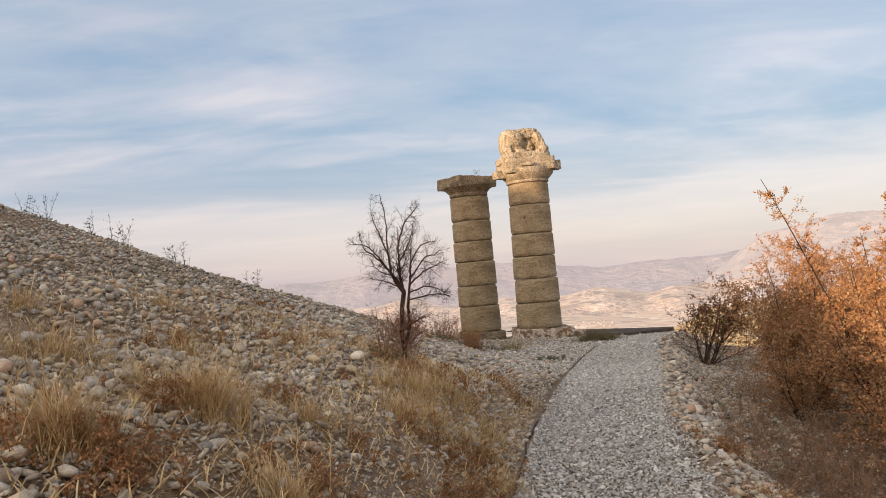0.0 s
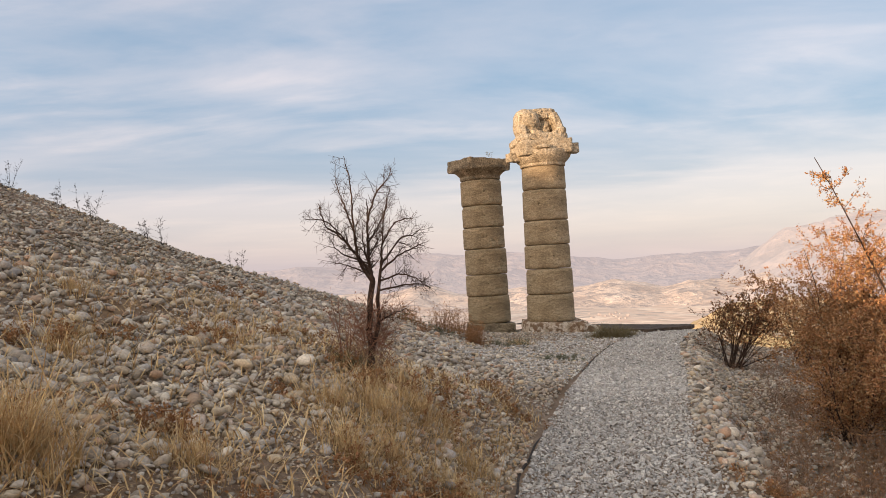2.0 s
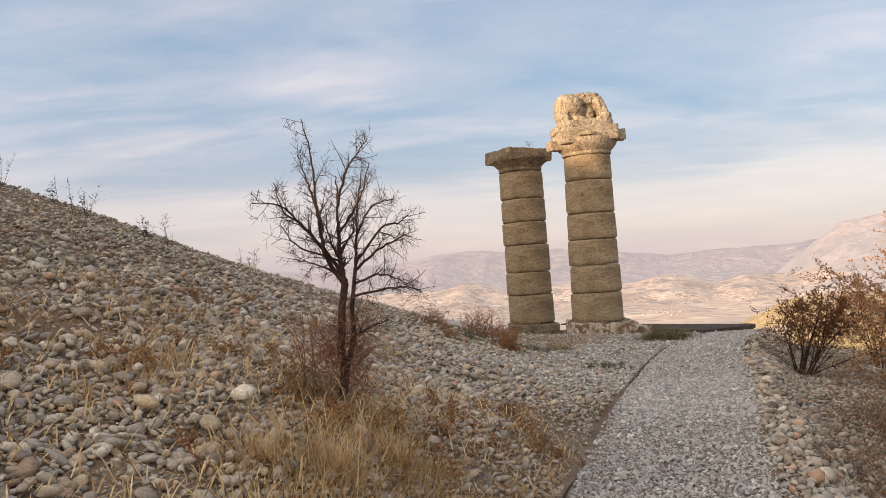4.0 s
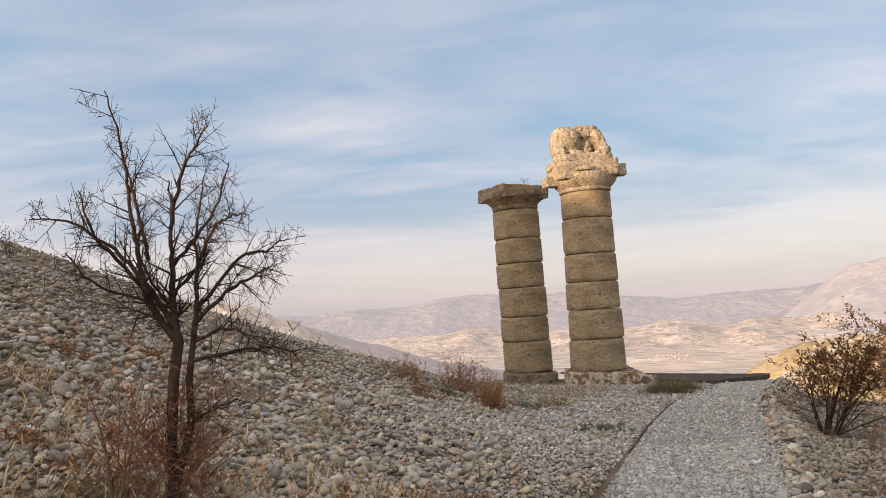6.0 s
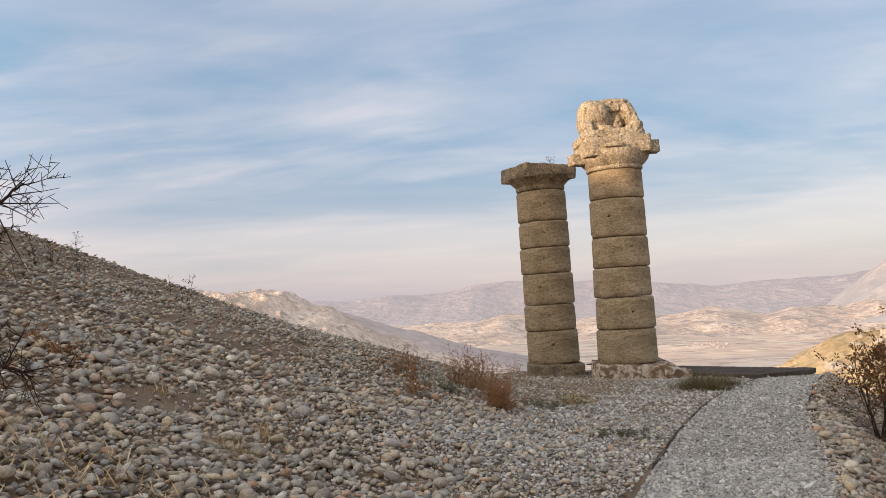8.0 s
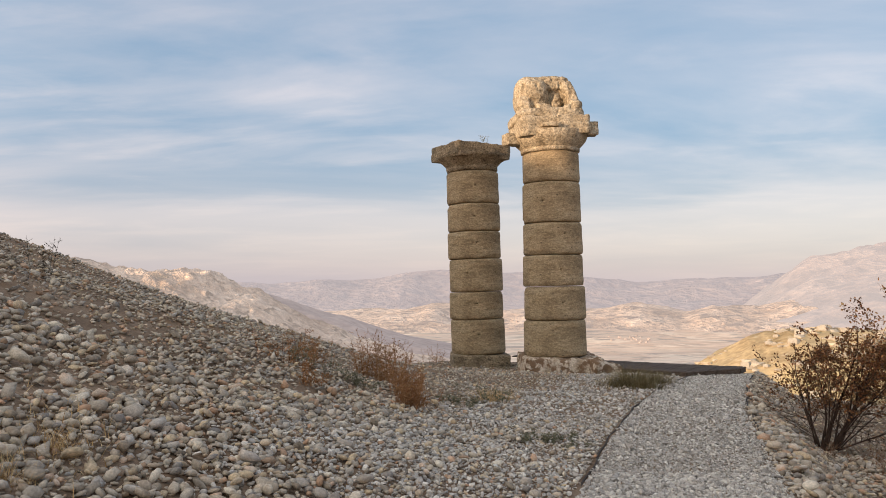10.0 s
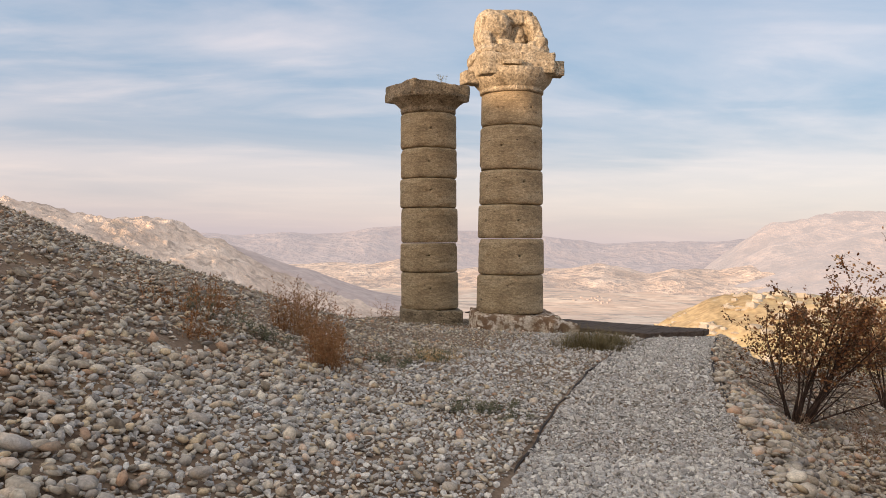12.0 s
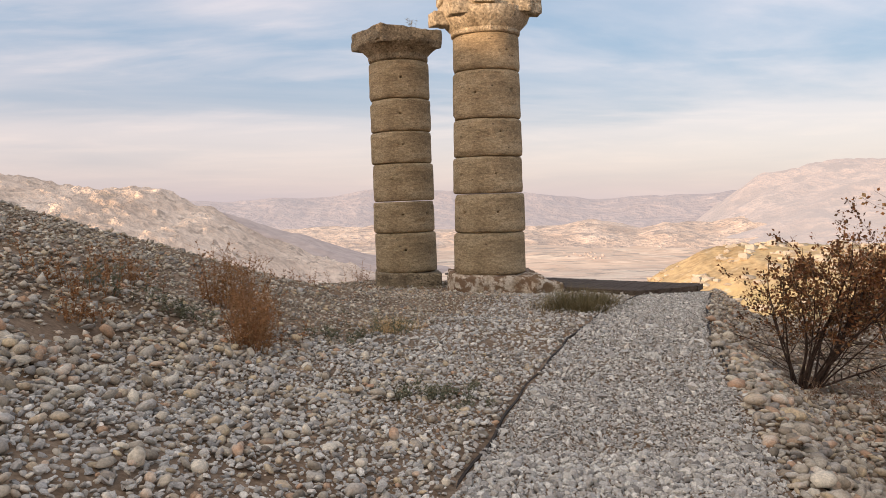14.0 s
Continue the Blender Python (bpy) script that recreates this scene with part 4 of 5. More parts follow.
def limb(st, rng, p, d, length, r, level, lift, twist, tips, stop, kids, ratio=(0.32, 0.62), flare=(0.75, 1.1)):
    """One wandering branch with its side branches."""
    n = max(3, int(length / (0.085 if level < 2 else 0.12)))
    pts, rad = [p.copy()], [r]
    step = length / n
    for i in range(n):
        d = (d + rvec(rng, twist) + Vector((0, 0, lift))).normalized()
        p = p + d * step
        pts.append(p.copy())
        rad.append(max(r * (1 - 0.78 * (i + 1) / n), 0.0011))
    st.run(pts, rad, 6 if level == 0 else 3)
    tips.append((pts, level))
    if level >= stop:
        return
    count = kids[level]
    for k in range(count):
        u = rng.uniform(0.22 if level == 0 else 0.12, 0.98)
        i = min(int(u * n), n - 1)
        dd = (pts[i + 1] - pts[i]).normalized()
        out = dd.cross(rvec(rng)).normalized()
        nd = (dd * rng.uniform(0.35, 0.8) + out * rng.uniform(*flare)).normalized()
        ln = length * rng.uniform(*ratio) * (1.15 - 0.6 * u)
        limb(st, rng, pts[i], nd, max(ln, 0.07), max(rad[i] * 0.62, 0.0013), level + 1, lift * 0.8, twist * 1.1, tips, stop, kids, (0.32, 0.62), flare)


def guided(st, rng, pts, r0, r1, tips, twigs, length):
    """A limb through given points, softened and jittered, beset with wandering side twigs."""
    line = []
    for i in range(len(pts) - 1):
        a, b, c, d = pts[max(i - 1, 0)], pts[i], pts[i + 1], pts[min(i + 2, len(pts) - 1)]
        for k in range(6):
            u = k / 6
            line.append(0.5 * (2 * b + (c - a) * u + (2 * a - 5 * b + 4 * c - d) * u * u + (3 * b - a - 3 * c + d) * u ** 3) + rvec(rng, 0.0035))
    line.append(pts[-1])
    n = len(line)
    rad = [r0 + (r1 - r0) * k / (n - 1) for k in range(n)]
    st.run(line, rad, 7 if r0 > 0.015 else 5)
    tips.append((line, 1))
    for k in range(twigs):
        u = 0.12 + 0.88 * (k + rng.random()) / twigs
        i = min(int(u * (n - 1)), n - 2)
        dd = (line[i + 1] - line[i]).normalized()
        out = dd.cross(rvec(rng)).normalized()
        nd = (dd * rng.uniform(0.25, 0.9) + out * rng.uniform(0.7, 1.1) + Vector((0, 0, 0.15))).normalized()
        limb(st, rng, line[i], nd, length * rng.uniform(0.45, 1.1) * (1.15 - 0.45 * u), max(rad[i] * 0.5, 0.0028), 1, 0.004, 0.045, tips, 3, (0, 4, 1), flare=(0.8, 1.3))


def bare_tree(x, y):
    rng = random.Random(5)
    z = gz(x, y) - 0.05
    thing = tagged(new("bare_tree"), "small leafless thorn tree growing from the pebble slope", "tree")
    thing.location, thing.scale = (x, y, z), (0.83, 0.80, 0.95)
    V = Vector
    st = Sticks(8)
    st.run([V(p) for p in ((-0.02, 0, 0), (0.03, 0, 0.12), (0.045, 0, 0.26), (0.02, 0.01, 0.40), (0.035, 0, 0.52), (0.04, 0.01, 0.68), (0.075, 0, 0.85))], [0.046, 0.038, 0.034, 0.032, 0.030, 0.029, 0.029])
    st.make("trunk", M_BARK, thing)
    st = Sticks(8)
    st.run([V(p) for p in ((0.05, 0.0, 0.24), (0.09, 0.01, 0.36), (0.125, 0.02, 0.48), (0.115, 0.03, 0.68), (0.155, 0.03, 0.95))], [0.025, 0.023, 0.021, 0.018, 0.015])
    st.make("second_stem", M_BARK, thing)
    limbs = (  # radius at its foot, side twigs, points
        (0.024, 13, (0.075, 0, 0.84), (0.04, 0.02, 1.02), (0.03, 0.03, 1.22), (0.04, 0.02, 1.42), (0.035, 0.0, 1.58)),
        (0.020, 15, (0.06, 0, 0.86), (-0.05, -0.05, 1.03), (-0.08, -0.10, 1.22), (-0.09, -0.16, 1.42), (-0.09, -0.24, 1.68), (-0.14, -0.32, 1.93)),
        (0.016, 14, (0.05, 0, 0.92), (-0.13, 0.04, 1.13), (-0.29, 0.06, 1.28), (-0.40, 0.04, 1.36), (-0.47, 0.02, 1.56)),
        (0.012, 12, (-0.05, 0, 1.04), (-0.22, -0.15, 1.26), (-0.36, -0.22, 1.38), (-0.54, -0.30, 1.40)),
        (0.012, 12, (-0.08, 0, 1.22), (-0.19, 0.1, 1.48), (-0.25, 0.16, 1.62), (-0.31, 0.18, 1.76)),
        (0.012, 12, (0.03, 0.02, 1.36), (0.13, -0.05, 1.60), (0.23, -0.12, 1.70), (0.32, -0.18, 1.78)),
        (0.011, 11, (0.03, 0.02, 1.18), (0.14, 0.16, 1.36), (0.20, 0.26, 1.50), (0.25, 0.30, 1.70)),
        (0.014, 13, (0.155, 0.03, 0.94), (0.18, 0, 1.16), (0.20, -0.05, 1.34), (0.25, -0.06, 1.58)),
        (0.012, 13, (0.15, 0.03, 0.93), (0.33, 0.0, 1.06), (0.50, -0.04, 1.13), (0.58, -0.06, 1.16)),
        (0.011, 12, (0.16, 0.03, 0.98), (0.36, 0.14, 1.22), (0.48, 0.20, 1.25), (0.56, 0.22, 1.30)),
        (0.010, 12, (0.14, 0.03, 0.84), (0.35, -0.12, 0.90), (0.50, -0.18, 0.87), (0.60, -0.2, 0.82)),
        (0.010, 12, (0.12, 0.03, 0.76), (0.40, 0.08, 0.80), (0.56, 0.1, 0.80), (0.66, 0.12, 0.77)),
        (0.009, 10, (0.18, 0, 1.16), (0.31, -0.1, 1.34), (0.42, -0.16, 1.38), (0.52, -0.2, 1.38)),
        (0.010, 10, (0.05, 0, 0.90), (-0.16, 0.14, 0.98), (-0.38, 0.2, 1.03)),
        (0.010, 10, (0.06, 0, 0.98), (0.02, -0.22, 1.14), (0.04, -0.42, 1.34)),
        (0.010, 10, (0.04, 0, 1.06), (0.10, 0.28, 1.22), (0.06, 0.46, 1.44)),
        (0.009, 9, (0.12, 0.02, 0.48), (0.22, -0.06, 0.53), (0.42, -0.1, 0.60)),
        (0.009, 9, (0.04, 0, 1.0), (-0.2, -0.26, 1.10), (-0.30, -0.40, 1.24)))
    for r, twigs, *way in limbs:
        st = Sticks(6)
        tips = []
        guided(st, rng, [V(p) for p in way], r, 0.0028, tips, twigs + 2, 0.25)
        for pts, lv in tips:  # thorns
            if lv < 3:
                for q, q2 in zip(pts[1:], pts[2:]):
                    if rng.random() < 0.4:
                        dd = (q2 - q).cross(rvec(rng)).normalized() * rng.uniform(0.012, 0.04) + (q2 - q) * 0.3
                        st.run([q, q + dd], [0.0016, 0.0008], 3)
        st.make("branch", M_BARK, thing)
    st = Sticks(5)
    tips = []
    for k in range(6):
        a = rng.uniform(0, 6.28)
        limb(st, rng, V((-0.24 + rng.gauss(0, 0.03), -0.05 + rng.gauss(0, 0.03), -0.02)), V((math.cos(a) * 0.25, math.sin(a) * 0.25, 1)).normalized(), rng.uniform(0.45, 0.75), 0.008, 1, 0.01, 0.08, tips, 3, (8, 7, 3))
    for k in range(120):
        a = rng.uniform(0, 6.28)
        limb(st, rng, V((rng.gauss(0.02, 0.10), rng.gauss(0, 0.08), rng.uniform(0.0, 0.55))), V((math.cos(a), math.sin(a), rng.uniform(0.3, 1))).normalized(), rng.uniform(0.25, 0.5), 0.004, 2, 0.0, 0.1, tips, 3, (8, 7, 4))
    for pts, lv in tips:
        for q in pts[1:]:
            if rng.random() < 0.34:
                st.leaf(q, rvec(rng).normalized(), rvec(rng).normalized(), rng.uniform(0.014, 0.028))
    tagged(st.make("sucker_growth", M_SUCKER, thing, "thin reddish suckers round the trunk"), kind="stuff")


def shrub(name, x, y, height, spread, seed, leafmat, label, stems=16, leaves=1.0, lean=(0, 0), kids=(9, 6, 3), category="shrub", extra=(), leaf_size=(0.030, 0.058), low=0.25):
    rng = random.Random(seed)
    thing = tagged(new(name), label, category)
    thing.location = (x, y, gz(x, y) - 0.04)
    lf = Sticks()
    for k in range(stems + len(extra)):
        st = Sticks(6)
        tips = []
        if k < stems:
            a = 2 * math.pi * k / stems + rng.uniform(-0.3, 0.3)
            tilt = rng.uniform(0.1, 1.0) * spread / height * 1.1
            d = Vector((math.cos(a) * tilt + lean[0], math.sin(a) * tilt + lean[1], 1)).normalized()
            p = Vector((math.cos(a) * 0.10, math.sin(a) * 0.10, 0))
            ln = height * rng.uniform(0.62, 1.05)
            limb(st, rng, p, d, ln, rng.uniform(0.009, 0.02), 0, 0.008, 0.06, tips, 2, kids)
        else:
            d, ln, r = extra[k - stems]
            limb(st, rng, Vector((0, 0, 0)), Vector(d).normalized(), ln, r, 0, 0.0, 0.012, tips, 2, (30, 4, 2), (0.05, 0.16))
        st.make("stem", M_BARK, thing)
        for pts, lv in tips:
            if lv == 0:
                continue
            for q, q2 in zip(pts[:-1], pts[1:]):
                if q.z < height * low * rng.uniform(0.5, 1.5):
                    continue
                for _ in range(7):
                    if rng.random() < 0.6 * leaves:
                        d = ((q2 - q).normalized() + rvec(rng, 0.8)).normalized()
                        lf.leaf(q.lerp(q2, rng.random()) + rvec(rng, 0.018), d, rvec(rng).normalized(), rng.uniform(*leaf_size))
    if lf.v:
        tagged(lf.make("foliage", leafmat, thing, smooth=False), kind="stuff")
    return thing


def thicket(x, y, sx, sy, height, seed, count, label, mat):
    """A low tangle of dry twigs."""
    rng = random.Random(seed)
    st = Sticks(3)
    lf = Sticks()
    thing = tagged(new("dry_thicket"), label, "thicket")
    z0 = gz(x, y)
    thing.location = (x, y, z0)
    for _ in range(count):
        px, py = rng.gauss(0, sx), rng.gauss(0, sy)
        a = rng.uniform(0, 6.28)
        tips = []
        p = Vector((px, py, gz(x + px, y + py) - z0))
        limb(st, rng, p, Vector((math.cos(a) * 0.6, math.sin(a) * 0.6, 1)).normalized(), height * rng.uniform(0.5, 1.1), 0.006, 1, -0.006, 0.10, tips, 3, (5, 6, 3))
        for pts, lv in tips:
            for q in pts[1:]:
                if rng.random() < 0.30:
                    lf.leaf(q, rvec(rng).normalized(), rvec(rng).normalized(), rng.uniform(0.015, 0.03))
    tagged(st.make("twig_tangle", M_TWIG, thing), kind="stuff")
    tagged(lf.make("foliage", mat, thing, smooth=False), kind="stuff")


def blades(rng, count, spread, height, bend, wide, st, ground=None):
    """Arched dry blades that lean out of the clump and droop at the tip, some of them kinked over."""
    for _ in range(count):
        a, r = rng.uniform(0, 6.28), abs(rng.gauss(0, spread))
        p = Vector((math.cos(a) * r, math.sin(a) * r, 0))
        if ground:
            p.z = ground(p.x, p.y)
        b = a + rng.gauss(0, 1.1)
        lean = rng.uniform(0.1, 1.0) ** 1.3 * bend * 1.5 + r / max(spread, 0.01) * 0.22
        h = height * rng.uniform(0.35, 1.1)
        droop = rng.uniform(0.1, 0.75) * min(1.0, lean)
        w = wide * rng.uniform(0.5, 1.25)
        way, side = Vector((math.cos(b), math.sin(b), 0)), Vector((-math.sin(b), math.cos(b), 0))
        curl = side * rng.gauss(0, 0.18)
        base = len(st.v)
        n = 5
        for k in range(n + 1):
            u = k / n
            q = p + (way * lean * u ** 1.6 + curl * u * u + Vector((0, 0, u - droop * u ** 2.6))) * h
            s = side * (w / 2) * (1 - 0.9 * u)
            st.v += [q - s, q + s]
        for k in range(n):
            i = base + 2 * k
            st.f.append((i, i + 1, i + 3, i + 2))


def tuft(x, y, height, spread, count, seed, mat, label, name="grass_tuft", bend=0.6, wide=0.0056, heads=0):
    rng = random.Random(seed)
    st = Sticks()
    g0 = gz(x, y)
    gx, gy = (gz(x + 0.2, y) - g0) / 0.2, (gz(x, y + 0.2) - g0) / 0.2
    blades(rng, count, spread, height, bend, wide, st, lambda px, py: gx * px + gy * py)
    for _ in range(heads):
        a = rng.uniform(0, 6.28)
        d = Vector((math.cos(a) * 0.3, math.sin(a) * 0.3, 1))
        p = Vector((rng.gauss(0, spread), rng.gauss(0, spread), 0))
        h = height * rng.uniform(1.1, 1.5)
        st.run([p, p + d * h * 0.5, p + d * h + Vector((d.x, d.y, 0)) * 0.06], [0.003, 0.0025, 0.0015], 4)
    ob = st.make(name, mat, None, smooth=False)
    ob.location = (x, y, gz(x, y) - 0.015)
    tagged(ob, label, "grass", "dry grass of the tumulus", "stuff")


def weed(x, y, height, spread, seed, mat, label, stems=14, name="dry_weed", seeds=1.0):
    rng = random.Random(seed)
    thing = tagged(new(name), label, "weed", "weeds of the tumulus")
    z0 = gz(x, y)
    thing.location = (x, y, z0 - 0.02)
    st, lf = Sticks(4), Sticks()
    for _ in range(stems):
        a, r = rng.uniform(0, 6.28), abs(rng.gauss(0, spread))
        px, py = math.cos(a) * r, math.sin(a) * r
        p = Vector((px, py, gz(x + px, y + py) - z0))
        tips = []
        limb(st, rng, p, Vector((math.cos(a) * 0.22, math.sin(a) * 0.22, 1)).normalized(), height * rng.uniform(0.5, 1.1), 0.004, 1, 0.012, 0.05, tips, 2, (5, 9, 0), (0.2, 0.42))
        for pts, lv in tips:
            for q, q2 in zip(pts[:-1], pts[1:]):
                for _ in range(4):
                    if rng.random() < 0.6 * seeds:
                        lf.leaf(q.lerp(q2, rng.random()), rvec(rng).normalized(), rvec(rng).normalized(), rng.uniform(0.010, 0.026))
    tagged(st.make("stalk_growth", mat, thing), kind="stuff")
    if lf.v:
        tagged(lf.make("seed_foliage", mat, thing, smooth=False), kind="stuff")
    return thing


def litter(count):
    rng = random.Random(77)
    st = Sticks()
    draw = np.random.default_rng(78)
    ys = draw.uniform(2.6, 10.5, count)
    xs = left_x(ys) - np.abs(draw.normal(0, 2.4, count)) - 0.05
    for x, y, z in zip(xs, ys, ground_z(xs, ys)):
        p = Vector((x, y, z + rng.uniform(0.0, 0.05)))
        a = rng.uniform(0, 6.28)
        d = Vector((math.cos(a), math.sin(a), rng.uniform(-0.1, 1.2))).normalized() * rng.uniform(0.05, 0.17)
        s = d.cross(Vector((0, 0, 1))).normalized() * 0.0035
        b = len(st.v)
        mid = p + d * 0.55 + Vector((0, 0, 0.012))
        st.v += [p - s, p + s, mid - s, mid + s, p + d, p + d + s * 0.3]
        st.f += [(b, b + 1, b + 3, b + 2), (b + 2, b + 3, b + 5, b + 4)]
    ob = st.make("straw_litter", M_STRAW, None, smooth=False)
    tagged(ob, "scattered dry straw and stalks between the stones", "straw", kind="stuff")


def far_house(x, y, z, w, d, h, turn):
    bm = bmesh.new()
    c = [bm.verts.new((sx * w / 2, sy * d / 2, zz)) for zz in (-3, h) for sx, sy in ((-1, -1), (1, -1), (1, 1), (-1, 1))]
    r = [bm.verts.new((sx * w / 2, 0, h + d * 0.28)) for sx in (-1, 1)]
    for f in ((0, 1, 5, 4), (2, 3, 7, 6)):
        bm.faces.new([c[i] for i in f])
    bm.faces.new((c[1], c[2], c[6], r[1], c[5]))
    bm.faces.new((c[3], c[0], c[4], r[0], c[7]))
    bm.faces.new((c[4], c[5], r[1], r[0]))
    bm.faces.new((c[6], c[7], r[0], r[1]))
    ob = part("far_house", bm, M_WHITE, None, smooth=False)
    ob.matrix_world = pose(x, y, z, 0, 0, turn)
    tagged(ob, "tiny pale village house far down the valley", "house", "valley villages")


def build_villages():
    rng = random.Random(8)
    valley, hills = bpy.data.objects["valley"], bpy.data.objects["valley_hills"]
    for az, dist, sa, sd, count in ((10.4, 1750, 0.9, 60, 18), (16.0, 2250, 1.6, 60, 8), (-4.5, 2350, 0.9, 60, 7), (3.2, 2300, 1.2, 60, 6)):
        for _ in range(count):
            a, r = radians(az + rng.gauss(0, sa)), dist + rng.gauss(0, sd)
            x, y = 2 + r * math.sin(a), 8 + r * math.cos(a)
            z = -200
            for ob in (valley, hills):
                hit, loc, *_ = ob.ray_cast(Vector((x, y, 400)), Vector((0, 0, -1)))
                if hit:
                    z = max(z, loc.z)
            far_house(x, y, z, rng.uniform(4, 7), rng.uniform(3, 5), rng.uniform(1.5, 3), rng.uniform(0, 180))


def build_plants():
    litter(9500)
    rng = random.Random(91)
    for k in range(44):
        y = rng.uniform(3.0, 9.5)
        x = float(left_x(y)) - rng.uniform(0.25, 3.2)
        if k % 2:
            weed(x, y, rng.uniform(0.10, 0.24), 0.14, 320 + k, M_WEED, "small rusty dried weed in the stones", 7)
        else:
            tuft(x, y, rng.uniform(0.08, 0.18), 0.10, 110, 320 + k, M_STRAW, "short dry straw tuft in the stones", bend=0.7)
    for k in range(46):
        y = rng.uniform(4.5, 12.5)
        x = float(left_x(y)) - rng.uniform(2.0, 6.5)
        tuft(x, y, rng.uniform(0.10, 0.24), rng.uniform(0.12, 0.28), 70, 420 + k, M_STRAW if k % 3 else M_SAGE, "thin dry grass between the slope stones", bend=0.8)
    for k in range(26):
        y = rng.uniform(4.2, 9.2)
        x = float(right_x(y)) + rng.uniform(0.35, 1.9)
        if k % 3:
            weed(x, y, rng.uniform(0.12, 0.32), 0.16, 520 + k, M_WEED if k % 2 else M_TWIG, "dead brown weed on the path bank", 14, "bank_weed")
        else:
            tuft(x, y, rng.uniform(0.12, 0.26), 0.16, 130, 520 + k, M_STRAW, "dry straw tuft on the path bank", bend=0.8)
    bare_tree(-0.52, 8.25)
    straw, weedy = "dry golden grass tuft among the pebbles", "rust-brown dried weed on the stony slope"
    for k, (x, y, h, sp, n, heads) in enumerate((
            (-1.44, 4.65, 0.42, 0.16, 420, 9), (-1.75, 3.55, 0.42, 0.14, 300, 5), (-0.78, 3.75, 0.22, 0.13, 220, 8), (-0.35, 4.2, 0.16, 0.16, 160, 0),
            (-2.6, 5.2, 0.34, 0.20, 160, 6), (-2.75, 4.6, 0.36, 0.20, 170, 6), (-1.95, 4.9, 0.22, 0.18, 120, 3), (-0.27, 7.1, 0.26, 0.22, 330, 6),
            (0.20, 6.8, 0.24, 0.20, 260, 3), (0.32, 6.1, 0.20, 0.18, 180, 0), (-0.05, 7.6, 0.26, 0.2, 300, 5), (0.30, 7.5, 0.20, 0.16, 180, 0),
            (-0.35, 6.2, 0.24, 0.15, 200, 3), (-2.2, 6.5, 0.24, 0.22, 130, 3), (-1.5, 7.9, 0.20, 0.22, 110, 3), (-2.4, 6.9, 0.22, 0.2, 120, 2),
            (-0.8, 11.5, 0.12, 0.15, 120, 0), (-0.82, 12.0, 0.13, 0.16, 140, 0), (-3.0, 8.2, 0.24, 0.25, 120, 3), (-3.6, 6.6, 0.26, 0.25, 130, 3),
            (-1.45, 7.5, 0.16, 0.2, 90, 0), (0.55, 8.6, 0.14, 0.18, 110, 0), (0.7, 9.8, 0.10, 0.2, 90, 0), (-0.15, 6.6, 0.22, 0.22, 260, 4), (0.12, 7.9, 0.20, 0.2, 200, 2), (-0.6, 6.9, 0.24, 0.2, 200, 3), (-0.95, 5.3, 0.22, 0.2, 180, 3), (1.6, 20.5, 0.22, 0.22, 150, 3), (1.45, 20.1, 0.24, 0.18, 110, 3))):
        tuft(x, y, h, sp * 0.95, int(n * 2.6), 100 + k, M_STRAW, straw, bend=0.6, heads=heads // 2)
    for k, (x, y, h, sp, n) in enumerate(((-0.62, 8.0, 0.24, 0.15, 420), (-0.25, 8.35, 0.20, 0.12, 300), (-0.4, 7.7, 0.2, 0.16, 260))):
        tuft(x, y, h, sp, n, 150 + k, M_SEDGE if k == 0 else M_STRAW, "matted olive-brown grass at the tree foot", bend=0.8)
    for k, (x, y, h) in enumerate(((4.1, 23.6, 0.34), (4.5, 24.1, 0.32), (4.9, 24.6, 0.26), (4.4, 23.2, 0.22))):
        tuft(x, y, h * 1.45, 0.26, 700, 170 + k, M_SEDGE, "dark olive grass beside the boardwalk", bend=0.7, wide=0.008)
    for k, (x, y, h, sp, n) in enumerate((
            (-0.60, 16.6, 0.26, 0.2, 12), (-0.12, 19.4, 0.62, 0.16, 26), (0.18, 19.0, 0.55, 0.14, 20), (-1.0, 18.6, 0.42, 0.16, 18), (-0.34, 19.2, 0.6, 0.12, 18),
            (0.50, 17.5, 0.46, 0.13, 34), (0.42, 17.9, 0.42, 0.15, 26), (-0.95, 17.5, 0.36, 0.24, 16), (0.42, 18.3, 0.3, 0.2, 14), (-0.15, 32.6, 0.55, 0.35, 16), (-2.55, 12.0, 0.14, 0.3, 16), (-2.57, 11.0, 0.13, 0.3, 12),
            (0.75, 9.9, 0.12, 0.22, 14), (0.5, 10.4, 0.12, 0.25, 14), (-1.62, 3.55, 0.22, 0.16, 34), (-1.45, 3.35, 0.18, 0.14, 26), (-1.62, 4.5, 0.22, 0.2, 20), (-0.42, 3.9, 0.14, 0.22, 30), (-0.75, 4.0, 0.16, 0.2, 26), (0.05, 4.9, 0.18, 0.22, 34), (0.12, 5.5, 0.20, 0.22, 34), (-0.05, 6.0, 0.18, 0.25, 30), (0.2, 6.5, 0.16, 0.22, 26), (-0.45, 7.7, 0.22, 0.2, 26), (-1.2, 5.6, 0.16, 0.25, 20), (-0.6, 25.2, 0.3, 0.3, 10), (0.1, 8.0, 0.16, 0.25, 16), (0.35, 9.2, 0.12, 0.25, 12))):
        weed(x, y, h * 1.2, sp, 200 + k, M_WEED, weedy, n)
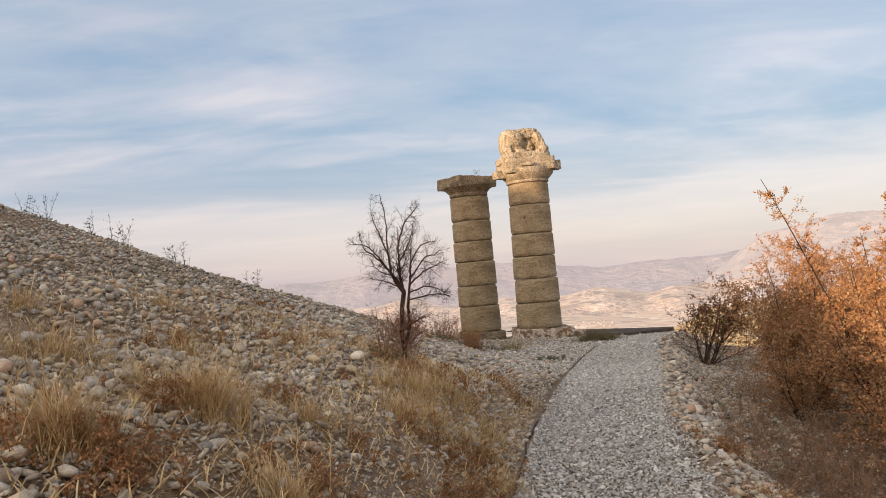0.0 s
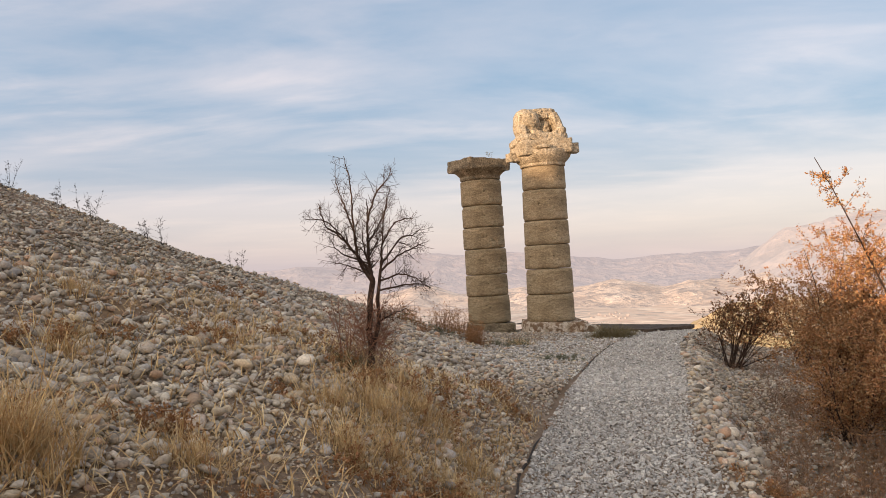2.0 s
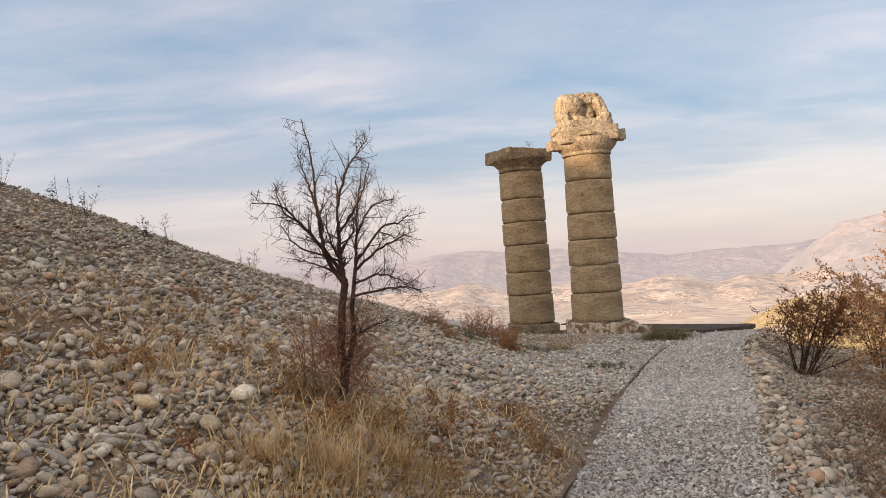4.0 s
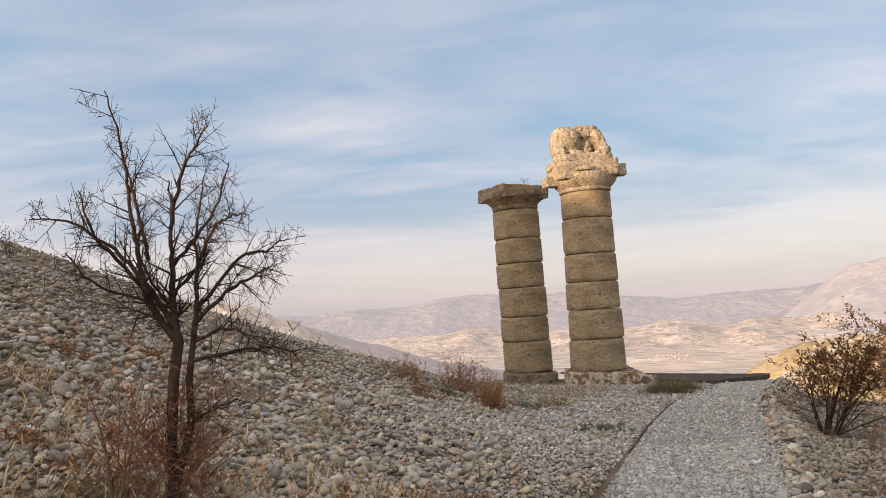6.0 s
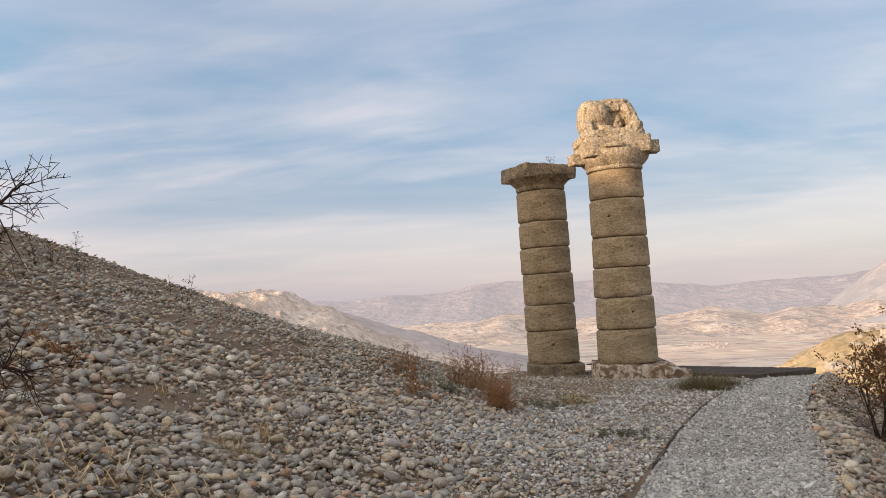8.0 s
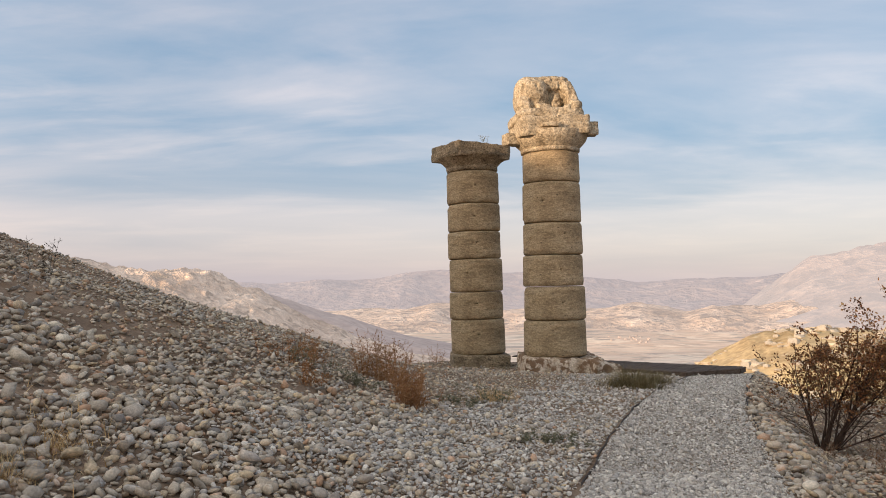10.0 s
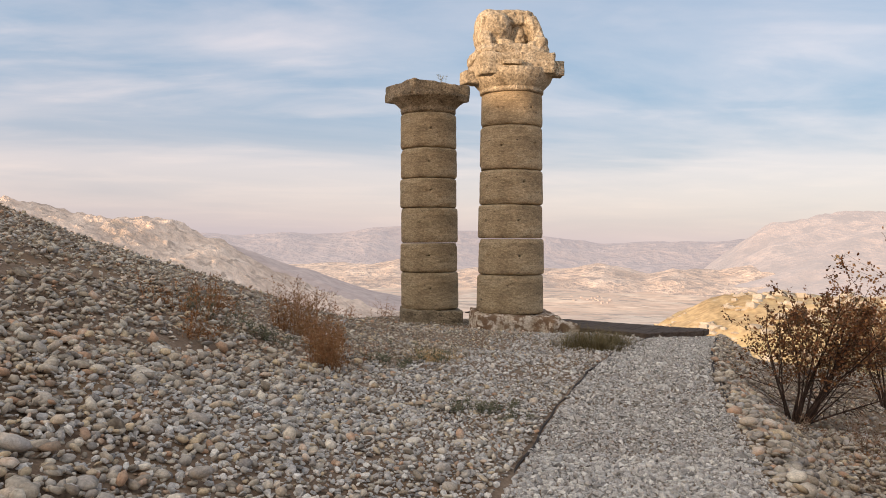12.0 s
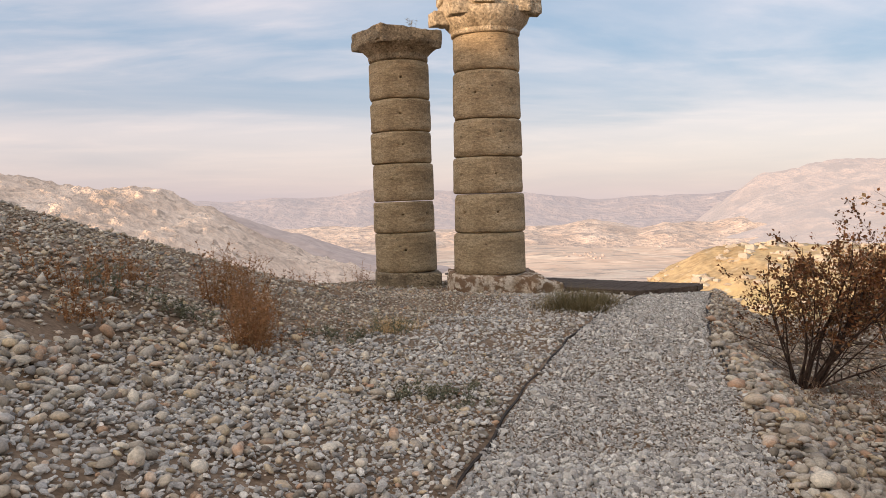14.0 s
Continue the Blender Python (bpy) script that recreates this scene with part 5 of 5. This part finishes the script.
    for k, (x, y, h, sp, n) in enumerate(((2.2, 16.9, 0.14, 0.18, 14), (1.9, 16.8, 0.12, 0.2, 12), (1.57, 20.2, 0.30, 0.22, 16), (-0.26, 18.0, 0.28, 0.2, 14), (-0.9, 18.0, 0.30, 0.2, 14), (1.2, 19.3, 0.16, 0.2, 10), (0.9, 19.0, 0.18, 0.2, 10))):
        weed(x, y, h, sp, 240 + k, M_SAGE, "grey-green low herb between the stones", n, "low_herb")
    for k, (x, y, h) in enumerate(((-4.5, 18.2, 0.55), (-5.6, 16.2, 0.40), (-6.6, 16.0, 0.45), (-6.9, 16.2, 0.5), (-7.6, 16.8, 0.45), (-8.4, 16.4, 0.5), (-9.0, 16.6, 0.5), (-5.9, 17.6, 0.5), (-6.2, 17.4, 0.35))):
        weed(x, y, h * 1.3, 0.08, 260 + k, M_DARKWEED, "dark spindly weed standing on the slope crest", 4, "crest_weed", 0.9)
    top = weed(1.35, 31.0, 0.26, 0.10, 301, M_SAGE, "small dry plant growing on the broken capital", 5, "capital_weed", 0.4)
    top.location.z = 5.68
    shrub("rose_shrub", 6.48, 20.1, 2.15, 1.5, 31, M_DLEAF, "many-stemmed shrub with dark russet autumn leaves", stems=22, leaves=1.0, lean=(0.30, 0), kids=(7, 5, 3), low=0.48, leaf_size=(0.034, 0.060),
          extra=(((1.6, -0.4, 0.75), 1.9, 0.016), ((1.1, -0.2, 1.9), 1.9, 0.014)))
    shrub("rose_shrub", 9.3, 22.9, 2.2, 1.0, 32, M_LEAF, "russet and orange shrub on the bank", stems=12, leaves=0.7, low=0.5)
    tiny = (0.020, 0.040)
    shrub("autumn_shrub", 6.75, 14.7, 3.0, 0.72, 33, M_LEAF, "broad shrub glowing orange with autumn leaves", stems=24, leaves=1.6, low=0.22, leaf_size=(0.026, 0.048))
    shrub("autumn_shrub", 7.4, 13.6, 2.8, 1.4, 38, M_LEAF, "rounded orange autumn shrub on the bank", stems=22, leaves=1.5, low=0.2, leaf_size=(0.026, 0.048))
    shrub("autumn_shrub", 6.2, 10.9, 2.5, 1.3, 34, M_LEAF, "tall orange-leaved shrub with arching bare-tipped branches", stems=24, leaves=1.6, low=0.15, leaf_size=tiny,
          extra=(((-1.75, -0.2, 3.75), 4.15, 0.020), ((0.35, 0.3, 3.4), 3.7, 0.017), ((-0.7, -0.2, 3.0), 3.0, 0.016), ((0.9, -0.3, 3.2), 3.5, 0.016)))
    shrub("autumn_shrub", 7.2, 11.9, 2.8, 1.4, 35, M_LEAF, "dense orange autumn shrub behind the others", stems=20, leaves=1.5, leaf_size=tiny)
    shrub("autumn_shrub", 5.6, 9.4, 2.2, 1.2, 37, M_LEAF, "spreading orange-brown shrub above the path bank", stems=24, leaves=1.6, low=0.1, leaf_size=tiny)
    shrub("autumn_shrub", 5.0, 7.7, 1.6, 1.0, 36, M_LEAF, "low rust-orange shrub by the path bank", stems=24, leaves=1.2, low=0.1, leaf_size=tiny)
    shrub("autumn_shrub", 5.35, 12.1, 1.25, 0.9, 39, M_LEAF, "low tangled shrub with rusty leaves on the bank", stems=22, leaves=0.9, low=0.2, leaf_size=tiny)
    for k, (x, y, sx, sy, h, n, mat) in enumerate((
            (4.75, 11.2, 0.50, 0.9, 0.6, 60, M_WEED), (4.3, 9.3, 0.42, 0.7, 0.55, 60, M_WEED), (3.85, 8.3, 0.30, 0.5, 0.5, 50, M_WEED), (3.95, 7.2, 0.35, 0.5, 0.55, 60, M_WEED),
            (4.6, 8.0, 0.4, 0.5, 0.55, 44, M_DLEAF), (5.2, 10.2, 0.4, 0.6, 0.6, 44, M_DLEAF), (5.5, 14.2, 0.35, 0.7, 0.6, 44, M_DLEAF), (5.7, 12.8, 0.4, 0.5, 0.8, 44, M_DLEAF),
            (3.35, 7.4, 0.22, 0.5, 0.22, 30, M_WEED), (3.6, 9.6, 0.22, 0.6, 0.22, 30, M_WEED))):
        thicket(x, y, sx, sy, h, 41 + k, n, "tangle of dry brown twigs and dead weeds on the bank", mat)
    thicket(7.5, 18.8, 0.75, 0.6, 0.32, 60, 80, "dark flattened brush beside the shrub", M_DLEAF)


# ---- assembly ----
ground = build_ground()
build_distance()
build_columns()
build_boardwalk()
edging("path_edging", left_x, -4.0, 27.15, 0.02, "thin rusty steel edging strip along the gravel path", 1)
edging("path_edging", right_x, 17.6, 27.9, 0.04, "thin rusty steel edging on the bank side", 1)
build_plants()
spur_points = build_stones(ground)
build_villages()
build_spur_rocks(bpy.data.objects["golden_spur"], spur_points)
build_loose_stones(ground)
